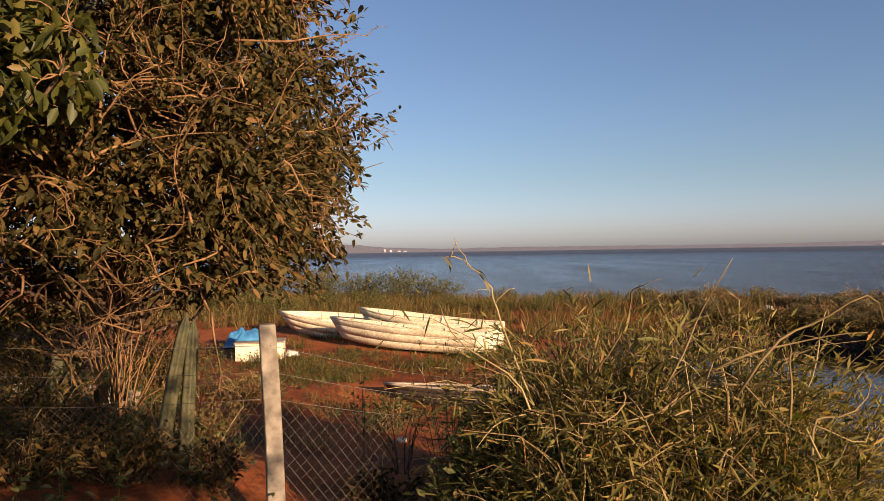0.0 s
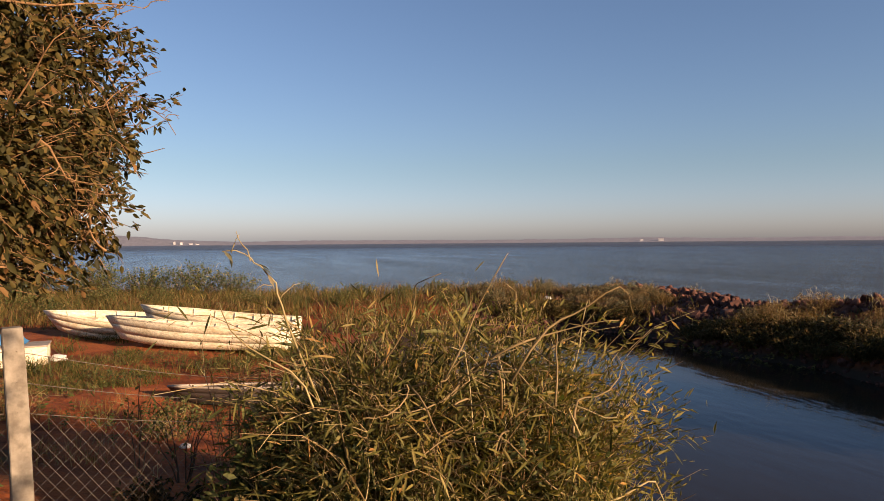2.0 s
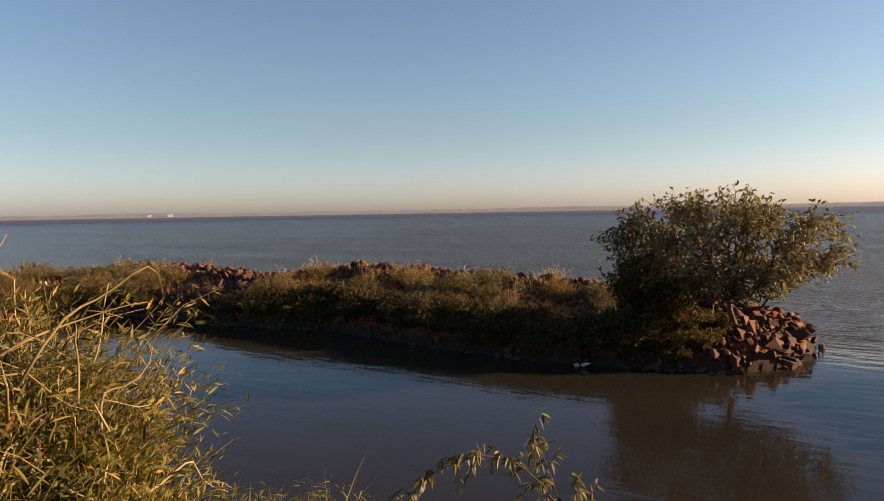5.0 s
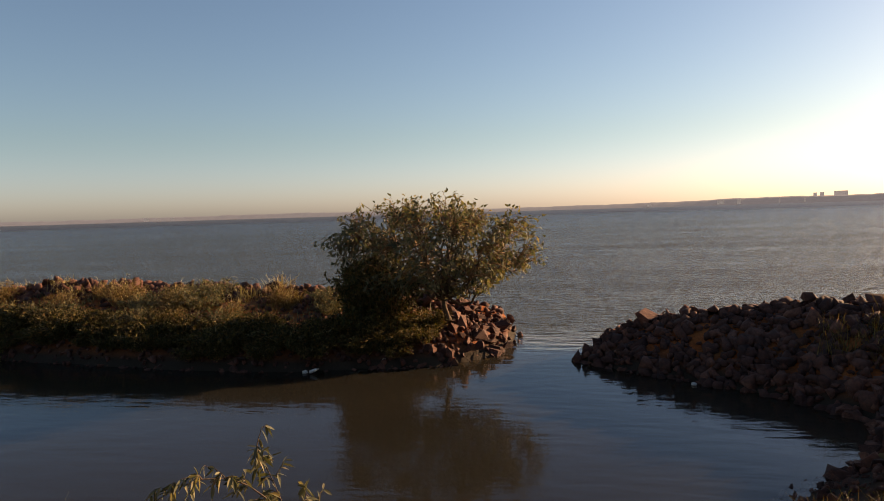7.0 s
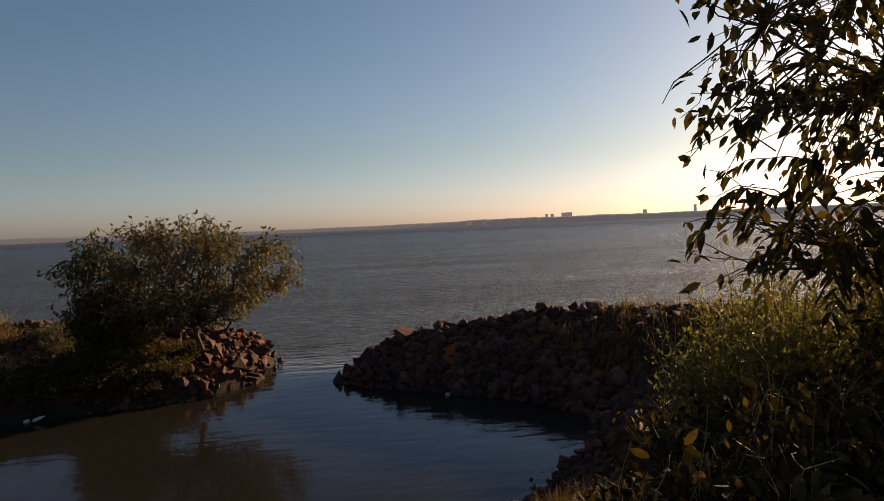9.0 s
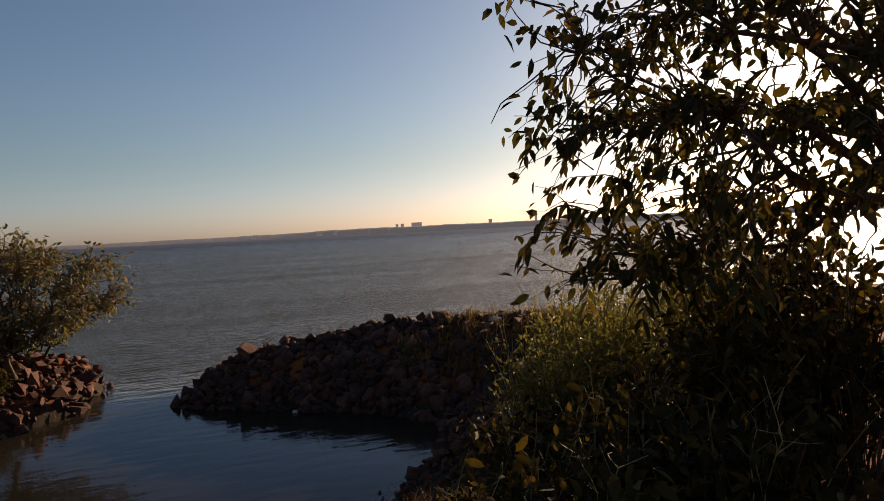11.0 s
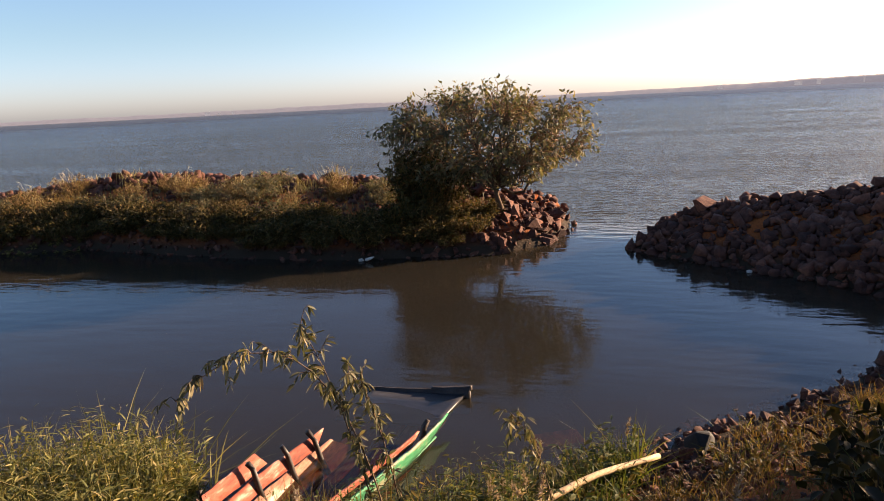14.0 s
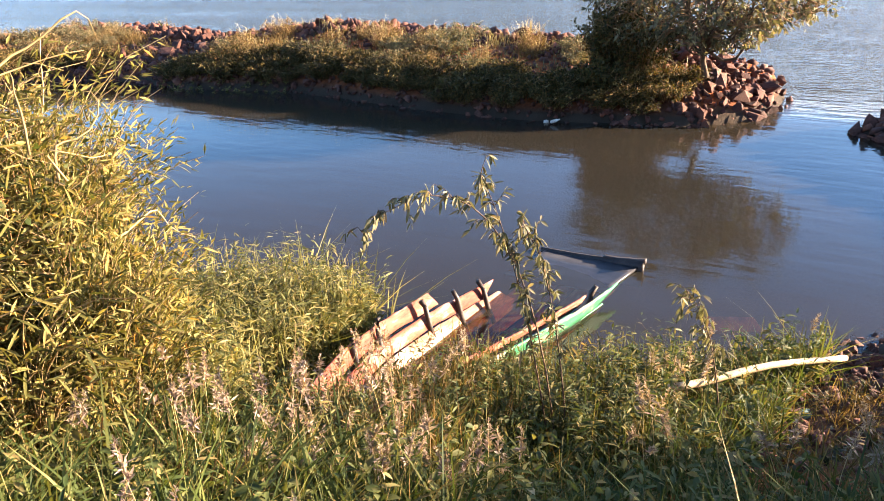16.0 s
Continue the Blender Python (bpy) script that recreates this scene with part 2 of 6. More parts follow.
M["glass_dark"].node_tree.nodes["Principled BSDF"].inputs["Emission Strength"].default_value = 0.07
M["house"].node_tree.nodes["Principled BSDF"].inputs["Emission Color"].default_value = (0.9, 0.85, 0.85, 1)
M["house"].node_tree.nodes["Principled BSDF"].inputs["Emission Strength"].default_value = 0.08


def soil_mat():
    m, nt, b = shader("red_earth", 0.95, 0.15)
    red = ramp(nt, grain(nt, 0.9, 6, 0.65), [(0.3, (0.085, 0.024, 0.008)), (0.52, (0.28, 0.070, 0.018)), (0.75, (0.39, 0.118, 0.034))])
    moss = ramp(nt, grain(nt, 3.0, 5, 0.7), [(0.35, (0.030, 0.028, 0.010)), (0.7, (0.085, 0.072, 0.026))])
    patch = ramp(nt, grain(nt, 0.35, 5, 0.7), [(0.55, (0, 0, 0)), (0.70, (1, 1, 1))])
    col = mixed(nt, patch, red, moss)
    col = mixed(nt, 1.0, col, ramp(nt, grain(nt, 22, 4), [(0.3, (0.6, 0.6, 0.6)), (0.7, (1.2, 1.2, 1.2))]), "MULTIPLY")
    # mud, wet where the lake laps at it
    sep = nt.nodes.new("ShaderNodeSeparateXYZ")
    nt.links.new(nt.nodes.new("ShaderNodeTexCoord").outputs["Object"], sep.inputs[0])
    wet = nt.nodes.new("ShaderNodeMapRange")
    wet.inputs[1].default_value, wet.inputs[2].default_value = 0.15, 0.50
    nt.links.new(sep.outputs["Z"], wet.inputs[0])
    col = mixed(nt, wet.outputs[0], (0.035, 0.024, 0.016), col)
    nt.links.new(col, b.inputs["Base Color"])
    bumped(nt, b, grain(nt, 9, 8, 0.7), 0.7, 0.06)
    return m


def water_mat():
    """Murky lake water: calm in the cove, rippled outside it."""
    m, nt, b = shader("lake_water", 0.5, 0.0)
    co = nt.nodes.new("ShaderNodeTexCoord")

    def waves(scale, stretch, detail):
        mp = nt.nodes.new("ShaderNodeMapping")
        mp.inputs["Scale"].default_value = stretch
        mp.inputs["Rotation"].default_value = (0, 0, radians(20))
        nt.links.new(co.outputs["Object"], mp.inputs[0])
        n = nt.nodes.new("ShaderNodeTexNoise")
        n.inputs["Scale"].default_value, n.inputs["Detail"].default_value = scale, detail
        nt.links.new(mp.outputs[0], n.inputs["Vector"])
        return n.outputs["Fac"]

    def away(cx, cy, r0, r1):
        """0 within r0 metres of a point of the plan, 1 beyond r1."""
        v = nt.nodes.new("ShaderNodeVectorMath")
        v.operation = "DISTANCE"
        v.inputs[1].default_value = (cx, cy, 0)
        nt.links.new(co.outputs["Object"], v.inputs[0])
        r = nt.nodes.new("ShaderNodeMapRange")
        r.inputs[1].default_value, r.inputs[2].default_value = r0, r1
        nt.links.new(v.outputs["Value"], r.inputs[0])
        return r.outputs[0]

    def math_node(op, a, c):
        n = nt.nodes.new("ShaderNodeMath")
        n.operation = op
        for s, v in ((n.inputs[0], a), (n.inputs[1], c)):
            if isinstance(v, (int, float)):
                s.default_value = v
            else:
                nt.links.new(v, s)
        return n.outputs[0]

    open_lake = math_node("MULTIPLY", math_node("MULTIPLY", away(8, 9, 9.0, 14.0), away(10, 18, 7.5, 13.0)), away(11.5, 0.5, 4.8, 9.5))
    near_by = math_node("SUBTRACT", 1.0, math_node("MULTIPLY", away(0, 0, 80, 1100), 0.85))
    amount = math_node("MULTIPLY", near_by, math_node("ADD", 0.04, math_node("MULTIPLY", open_lake, 0.96)))
    k1 = nt.nodes.new("ShaderNodeBump")
    k1.inputs["Distance"].default_value = 0.27
    nt.links.new(waves(1.5, (2.4, 0.7, 1.0), 4), k1.inputs["Height"])
    nt.links.new(amount, k1.inputs["Strength"])
    k2 = nt.nodes.new("ShaderNodeBump")
    k2.inputs["Distance"].default_value = 0.5
    nt.links.new(waves(0.40, (2.6, 0.55, 1.0), 4), k2.inputs["Height"])
    nt.links.new(math_node("MULTIPLY", math_node("MULTIPLY", open_lake, near_by), 0.8), k2.inputs["Strength"])
    nt.links.new(k1.outputs[0], k2.inputs["Normal"])
    b.inputs["Base Color"].default_value = (0.042, 0.037, 0.027, 1)
    gloss = nt.nodes.new("ShaderNodeBsdfGlossy")
    # far off the waves run together into a rougher sheet
    far_off = math_node("MULTIPLY", away(0, 0, 40, 700), 0.22)
    nt.links.new(math_node("ADD", far_off, math_node("ADD", 0.03, math_node("MULTIPLY", open_lake, 0.09))), gloss.inputs["Roughness"])
    # cool tint imitates the bluer sky that tilted waves would mirror
    gloss.inputs["Color"].default_value = (0.84, 0.90, 0.98, 1)
    nt.links.new(k2.outputs[0], gloss.inputs["Normal"])
    clear = nt.nodes.new("ShaderNodeBsdfTransparent")
    clear.inputs[0].default_value = (0.66, 0.50, 0.30, 1)
    body = nt.nodes.new("ShaderNodeMixShader")
    body.inputs[0].default_value = 0.55
    nt.links.new(b.outputs[0], body.inputs[1])
    nt.links.new(clear.outputs[0], body.inputs[2])
    fr = nt.nodes.new("ShaderNodeFresnel")
    fr.inputs[0].default_value = 1.33
    nt.links.new(k2.outputs[0], fr.inputs["Normal"])
    # gusts roughen the open lake in long streaks and let less sky be mirrored
    gust = nt.nodes.new("ShaderNodeMapRange")
    gust.inputs[1].default_value, gust.inputs[2].default_value, gust.inputs[3].default_value, gust.inputs[4].default_value = 0.3, 0.7, 0.66, 1.0
    nt.links.new(waves(0.06, (2.2, 0.35, 1.0), 6), gust.inputs[0])
    top = nt.nodes.new("ShaderNodeMixShader")
    # mirrored share is cut with distance to darken the lake towards the horizon
    nt.links.new(math_node("MULTIPLY", gust.outputs[0], math_node("MINIMUM", fr.outputs[0], math_node("SUBTRACT", 0.9, math_node("MULTIPLY", away(0, 0, 30, 500), 0.62)))), top.inputs[0])
    nt.links.new(body.outputs[0], top.inputs[1])
    nt.links.new(gloss.outputs[0], top.inputs[2])
    nt.links.new(top.outputs[0], nt.nodes["Material Output"].inputs[0])
    return m


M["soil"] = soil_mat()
M["water"] = water_mat()


# ---- mesh helpers ----
def mesh_of(name, verts, faces, mats, smooth=False, index=None):
    """A mesh from arrays; all faces have the same number of corners."""
    verts, faces = np.asarray(verts, np.float32), np.asarray(faces, np.int32)
    me = bpy.data.meshes.new(name)
    me.vertices.add(len(verts))
    me.vertices.foreach_set("co", verts.ravel())
    n, k = faces.shape
    me.loops.add(n * k)
    me.loops.foreach_set("vertex_index", faces.ravel())
    me.polygons.add(n)
    me.polygons.foreach_set("loop_start", np.arange(0, n * k, k, dtype=np.int32))
    for m in mats if isinstance(mats, (list, tuple)) else [mats]:
        me.materials.append(m)
    if smooth:
        me.polygons.foreach_set("use_smooth", np.ones(n, bool))
    if index is not None:
        me.polygons.foreach_set("material_index", np.asarray(index, np.int32))
    me.update()
    me.validate()
    return me


def thing(name, at, label, category, group="", kind=""):
    ob = new(name)
    ob.location = at
    return tagged(ob, label, category, group, kind)


def part(name, data, parent, label=""):
    """Links a mesh (given in world places) or a bmesh as one part under its thing."""
    ob = new(name, data)
    if parent is not None:
        ob.parent = parent
        shift, up = Matrix.Identity(4), parent
        while up is not None:
            shift = (up.matrix_parent_inverse @ up.matrix_basis if up.parent else up.matrix_basis) @ shift
            up = up.parent
        ob.matrix_parent_inverse = shift.inverted()
    return tagged(ob, label)


class Soup:
    """Collects triangles and gives one mesh."""

    def __init__(self):
        self.v, self.f, self.n = [], [], 0

    def add(self, v, f):
        v, f = np.asarray(v, np.float32).reshape(-1, 3), np.asarray(f, np.int64)
        if f.shape[1] == 4:
            f = np.concatenate([f[:, [0, 1, 2]], f[:, [0, 2, 3]]])
        self.v.append(v)
        self.f.append(f + self.n)
        self.n += len(v)
        return self

    def mesh(self, name, mat, smooth=False):
        return mesh_of(name, np.concatenate(self.v), np.concatenate(self.f), mat, smooth)


def unit(a):
    a = np.asarray(a, float)
    return a / np.maximum(np.linalg.norm(a, axis=-1, keepdims=True), 1e-9)


def tube(path, radii, sides=5, cap=True):
    """A tapered tube round a path of points."""
    p, r = np.asarray(path, float), np.asarray(radii, float)
    d = unit(np.gradient(p, axis=0))
    side = unit(np.cross(d, np.where(np.abs(d[:, 2:3]) > 0.9, [[1.0, 0, 0]], [[0, 0, 1.0]])))
    up = np.cross(side, d)
    a = np.arange(sides) * 2 * np.pi / sides
    ring = p[:, None] + r[:, None, None] * (np.cos(a)[None, :, None] * side[:, None] + np.sin(a)[None, :, None] * up[:, None])
    n = len(p)
    i, j = np.meshgrid(np.arange(n - 1), np.arange(sides), indexing="ij")
    q = np.stack([i * sides + j, i * sides + (j + 1) % sides, (i + 1) * sides + (j + 1) % sides, (i + 1) * sides + j], -1).reshape(-1, 4)
    f = np.concatenate([q[:, [0, 1, 2]], q[:, [0, 2, 3]]])
    v = ring.reshape(-1, 3)
    if cap:
        v = np.concatenate([v, p[:1], p[-1:]])
        k = np.arange(sides)
        f = np.concatenate([f, np.stack([np.full(sides, n * sides), (k + 1) % sides, k], -1),
                            np.stack([np.full(sides, n * sides + 1), (n - 1) * sides + k, (n - 1) * sides + (k + 1) % sides], -1)])
    return v, f


def bow(a, b, lift=0.0, wobble=0.0, n=6):
    """A curved path from a to b."""
    a, b = np.asarray(a, float), np.asarray(b, float)
    s = np.linspace(0, 1, n)[:, None]
    p = a + (b - a) * s + np.array([0, 0, 1.0]) * lift * (s * (1 - s) * 4)
    if wobble:
        for k in (1, 2, 3):
            p = p + rng.normal(0, wobble, 3) * np.sin(s * np.pi * k) * (1.6 / k)
    return p


def leaves(pos, way, length, width, droop=0.25, fold=0.25, detail=False, flat=None):
    """Leaf blades with a folded midrib: base, shoulders and tip."""
    pos, way = np.asarray(pos, float), unit(way)
    n = len(pos)
    length, width = np.broadcast_to(length, n)[:, None], np.broadcast_to(width, n)[:, None]
    ref = unit(rng.normal(0, 1, (n, 3)) * (0.9 if flat is None else flat) + np.array([0, 0, 1.0]))
    side = unit(np.cross(way, ref))
    up = np.cross(side, way)
    down = np.array([0, 0, -1.0]) * droop * length
    if not detail:
        v = np.stack([pos, pos + way * length * 0.42 + side * width * 0.5 + up * width * fold + down * 0.25,
                      pos + way * length * 0.42 - side * width * 0.5 + up * width * fold + down * 0.25,
                      pos + way * length * 0.45 + down * 0.3, pos + way * length + down], 1)
        f = np.array([[0, 1, 3], [0, 3, 2], [1, 4, 3], [3, 4, 2]])
    else:
        def c(s, w, g):
            return pos + way * length * s + side * width * w + up * width * fold * abs(w) * 2 + down * g
        v = np.stack([pos, c(0.25, 0.42, 0.08), c(0.25, -0.42, 0.08), c(0.27, 0, 0.09), c(0.6, 0.45, 0.4), c(0.6, -0.45, 0.4), c(0.62, 0, 0.42),
                      pos + way * length * 0.97 + down], 1)
        f = np.array([[0, 1, 3], [0, 3, 2], [1, 4, 6], [1, 6, 3], [3, 6, 5], [3, 5, 2], [4, 7, 6], [6, 7, 5]])
    k = v.shape[1]
    return v.reshape(-1, 3), (f[None] + (np.arange(n) * k)[:, None, None]).reshape(-1, 3)


def blades(pos, height, width, lean=0.35, heading=None, bend=0.5):
    """Grass blades in three steps, bending outward."""
    pos = np.asarray(pos, float)
    n = len(pos)
    height, width = np.broadcast_to(height, n)[:, None], np.broadcast_to(width, n)[:, None]
    a = rng.uniform(0, 2 * np.pi, n) if heading is None else heading + rng.normal(0, 0.8, n)
    out = np.stack([np.cos(a), np.sin(a), np.zeros(n)], -1)
    t = rng.uniform(0, 2 * np.pi, n)
    side = np.stack([np.cos(t), np.sin(t), np.zeros(n)], -1) * width * 0.5
    amount = np.abs(rng.normal(lean, lean * 0.6, n))[:, None]
    z = np.array([0, 0, 1.0])

    def at(s):
        return pos + (z * s * (1 - 0.25 * bend * amount * s) + out * amount * (s * 0.5 + bend * s * s)) * height
    v = np.stack([pos - side, pos + side, at(0.4) - side * 0.9, at(0.4) + side * 0.9, at(0.75) - side * 0.6, at(0.75) + side * 0.6, at(1.0)], 1)
    f = np.array([[0, 1, 3], [0, 3, 2], [2, 3, 5], [2, 5, 4], [4, 5, 6]])
    return v.reshape(-1, 3), (f[None] + (np.arange(n) * 7)[:, None, None]).reshape(-1, 3)


def fbm(x, y, scale=1.0, octaves=4, seed=0):
    """Smooth value noise of the plan, about -1 to 1."""
    out, amp, tot = np.zeros_like(x, dtype=float), 1.0, 0.0
    for o in range(octaves):
        u, w = x * scale * 2 ** o + 37.3 * seed, y * scale * 2 ** o - 11.7 * seed
        i, j = np.floor(u), np.floor(w)
        a, c = u - i, w - j
        a, c = a * a * (3 - 2 * a), c * c * (3 - 2 * c)

        def h(p, q):
            s = np.sin(p * 127.1 + q * 311.7 + seed * 17.0) * 43758.5453
            return (s - np.floor(s)) * 2 - 1
        out += amp * ((h(i, j) * (1 - a) + h(i + 1, j) * a) * (1 - c) + (h(i, j + 1) * (1 - a) + h(i + 1, j + 1) * a) * c)
        tot += amp
        amp *= 0.5
    return out / tot


# ---- the plan: shoreline, crests, ground height ----
SHORE = np.array([
    (4.3, 3.0), (4.7, 3.9), (4.8, 4.8), (4.5, 6.0), (4.7, 9.0), (5.3, 12.0), (4.9, 16.0), (5.8, 20.0), (7.4, 23.6), (10.2, 26.0), (13.2, 25.0),
    (14.5, 21.4), (14.2, 18.0), (15.1, 14.6), (14.5, 10.2), (14.3, 7.0), (14.8, 4.8), (15.2, 3.2), (16.2, 2.2), (18.2, 1.75), (19.2, 1.75),
    (20.1, 2.9), (21.2, 6.0), (21.8, 10.0), (21.8, 15.0), (20.8, 18.0), (20.3, 21.0), (21.6, 26.0), (20.0, 31.0), (15.0, 35.0), (8.0, 38.0),
    (0.0, 46.0), (-12.0, 56.0), (-40.0, 70.0), (-130.0, 95.0), (-900.0, 160.0), (-900.0, -900.0), (40.0, -900.0), (20.0, -80.0), (16.0, -30.0),
    (17.0, -16.0), (19.3, -10.0), (19.4, -6.0), (18.4, -2.6), (17.2, -0.5), (15.8, 0.0), (14.8, -1.15), (13.9, -2.5), (12.9, -3.7), (11.6, -4.6), (9.9, -3.9),
    (8.3, -2.2), (7.0, -0.7), (5.6, 0.6), (4.6, 1.8)])
CREST_A = np.array([(19.6, 1.95), (18.8, 4.0), (18.9, 7.2), (19.3, 11.5), (19.0, 16.0), (17.6, 20.5), (18.6, 27.0), (14.5, 31.0), (7.0, 33.5)])
CREST_B = np.array([(16.6, -0.7), (16.7, -1.6), (16.1, -2.8), (15.7, -3.9), (15.6, -4.9), (14.8, -5.9), (14.0, -7.0), (11.0, -8.5)])


def segment_distance(x, y, pts, closed):
    best = np.full(x.shape, 1e9)
    along = np.zeros(x.shape)
    ends = range(len(pts) if closed else len(pts) - 1)
    for k in ends:
        (ax, ay), (bx, by) = pts[k], pts[(k + 1) % len(pts)]
        dx, dy = bx - ax, by - ay
        s = np.clip(((x - ax) * dx + (y - ay) * dy) / (dx * dx + dy * dy), 0, 1)
        d = np.hypot(x - ax - s * dx, y - ay - s * dy)
        along = np.where(d < best, k + s, along)
        best = np.minimum(best, d)
    return best, along


def inside(x, y, pts):
    c = np.zeros(x.shape, bool)
    for k in range(len(pts)):
        (ax, ay), (bx, by) = pts[k - 1], pts[k]
        hit = ((ay > y) != (by > y)) & (x < (bx - ax) * (y - ay) / (by - ay + 1e-12) + ax)
        c ^= hit
    return c


def shore_distance(x, y):
    d, _ = segment_distance(x, y, SHORE, True)
    return np.where(inside(x, y, SHORE), d, -d)


def step01(v, a, b):
    s = np.clip((v - a) / (b - a), 0, 1)
    return s * s * (3 - 2 * s)


def ground(x, y):
    """Height of the ground over the lake's level."""
    x, y = np.asarray(x, float), np.asarray(y, float)
    sd = shore_distance(x, y)
    north = step01(y, 3.0, 17.0)
    cap = 1.9 + (0.62 - 1.9) * north
    west = 1 - step01(x, -2.6, -0.7)
    yard = (1.78 + (0.62 - 1.78) * step01(y, 10.0, 16.5)) * west + (1.35 + (0.62 - 1.35) * step01(y, 6.0, 15.0)) * (1 - west)
    into = step01(y, 4.2, 6.0)
    cap = cap * (1 - into) + yard * into
    slope = 0.42 + (0.13 - 0.42) * step01(y, 4.0, 12.0)
    far_side = step01(x, 8.0, 12.0) * step01(y, -20, -12)
    cap = cap * (1 - far_side) + 0.35 * far_side
    h = cap * (1 - np.exp(-np.maximum(sd, 0) * slope / cap * 1.25))
    bank_h = 1.9 * np.clip(sd / 5.0, 0, 1) ** 1.3
    bank_h = bank_h - 0.38 * step01(y, 2.6, 4.2) * step01(x, -2.2, -1.1)
    near_bank = (1 - step01(y, 4.5, 8.0)) * (1 - far_side)
    h = h * (1 - near_bank) + bank_h * near_bank
    for crest, steep, tops in ((CREST_A, 0.5, (0.75, 1.05, 1.22, 1.28, 1.42, 1.05, 1.15, 1.1, 0.9)), (CREST_B, 0.7, (0.5, 0.85, 1.0, 1.22, 1.38, 1.5, 1.45, 1.4))):
        dc, along = segment_distance(x, y, crest, False)
        top = np.interp(along, np.arange(len(tops)), tops)
        r = np.clip(sd, 0, None) / (np.clip(sd, 0, None) + dc + 1e-6)
        h = np.maximum(h, top * r ** steep * (1 - step01(dc, 4.5, 7.5)))
    h = h + (0.10 * fbm(x, y, 0.5, 4, 1) + 0.035 * fbm(x, y, 2.2, 3, 2)) * step01(sd, 0.0, 1.5)
    bed = np.maximum(sd * 0.22, -3.0) - 0.02
    return np.where(sd > 0, h + 0.01, bed)


def steps(lo, hi, fine, outer):
    """Grid lines: even between lo and hi, then wider and wider to the outer edge."""
    mid = np.arange(lo, hi + fine / 2, fine)
    grow = fine * np.cumsum(1.22 ** np.arange(1, 60))
    right = mid[-1] + grow
    left = mid[0] - grow[::-1]
    right, left = right[right < outer], left[left > -outer]
    return np.concatenate([[-outer], left, mid, right, [outer]])


gx, gy = steps(-14, 24, 0.25, 4200), steps(-14, 38, 0.25, 4200)
X, Y = np.meshgrid(gx, gy, indexing="xy")
Z = ground(X, Y)
nx, ny = len(gx), len(gy)
i, j = np.meshgrid(np.arange(ny - 1), np.arange(nx - 1), indexing="ij")
quads = np.stack([i * nx + j, i * nx + j + 1, (i + 1) * nx + j + 1, (i + 1) * nx + j], -1).reshape(-1, 4)
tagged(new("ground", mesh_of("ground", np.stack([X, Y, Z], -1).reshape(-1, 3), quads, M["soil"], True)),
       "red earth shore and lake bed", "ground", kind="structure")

wx, wy = steps(-20, 60, 4.0, 4150), steps(-20, 60, 4.0, 4150)
X, Y = np.meshgrid(wx, wy, indexing="xy")
nx, ny = len(wx), len(wy)
i, j = np.meshgrid(np.arange(ny - 1), np.arange(nx - 1), indexing="ij")
quads = np.stack([i * nx + j, i * nx + j + 1, (i + 1) * nx + j + 1, (i + 1) * nx + j], -1).reshape(-1, 4)
tagged(new("water", mesh_of("water", np.stack([X, Y, 0 * X], -1).reshape(-1, 3), quads, M["water"], True)),
       "murky lake water, calm in the cove", "water", kind="structure")


def on_ground(x, y, dz=0.0):
    return np.stack([x, y, ground(x, y) + dz], -1)


def polar(bearing, d):
    b = np.radians(bearing)
    return d * np.sin(b), d * np.cos(b)


def scatter(n, x0, x1, y0, y1, keep):
    """n random places of a box of the plan for which keep(x, y) holds."""
    xs, ys, got = [], [], 0
    for _ in range(60):
        x, y = rng.uniform(x0, x1, n * 2), rng.uniform(y0, y1, n * 2)
        k = keep(x, y)
        xs.append(x[k])
        ys.append(y[k])
        got += k.sum()
        if got >= n:
            break
    return np.concatenate(xs)[:n], np.concatenate(ys)[:n]


# ---- far shore ----
def far_shore():
    """Low hills across the lake, a solid ridge with a ragged top."""
    R = 3000.0
    b = np.arange(-60.0, 175.0, 0.12)
    el = 0.31 + 0.09 * fbm(b, 0 * b, 0.12, 3, 3) + 0.045 * fbm(b, 0 * b, 1.5, 3, 4)
    el += 0.45 * np.exp(-((b + 9.5) / 4.0) ** 2) + 0.22 * step01(b, 92, 108)
    top = R * np.tan(np.radians(el))
    rows = []
    for r, hz in ((R - 60, -2.0), (R - 30, 0.22), (R, 0.75), (R + 60, 1.0), (R + 250, 0.9), (R + 400, -2.0)):
        z = top * hz if hz > 0 else np.full_like(top, hz)
        rows.append(np.stack([r * np.sin(np.radians(b)), r * np.cos(np.radians(b)), z], -1))
    v = np.stack(rows, 0)
    m, n = v.shape[:2]
    i, j = np.meshgrid(np.arange(m - 1), np.arange(n - 1), indexing="ij")
    q = np.stack([i * n + j, i * n + j + 1, (i + 1) * n + j + 1, (i + 1) * n + j], -1).reshape(-1, 4)
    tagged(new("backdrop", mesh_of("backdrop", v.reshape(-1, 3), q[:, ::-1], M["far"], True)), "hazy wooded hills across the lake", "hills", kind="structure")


def box_bm(bm, x0, x1, y0, y1, z0, z1):
    r = bmesh.ops.create_cube(bm, size=1.0)
    for v in r["verts"]:
        v.co = Vector((x0 + (v.co.x + 0.5) * (x1 - x0), y0 + (v.co.y + 0.5) * (y1 - y0), z0 + (v.co.z + 0.5) * (z1 - z0)))


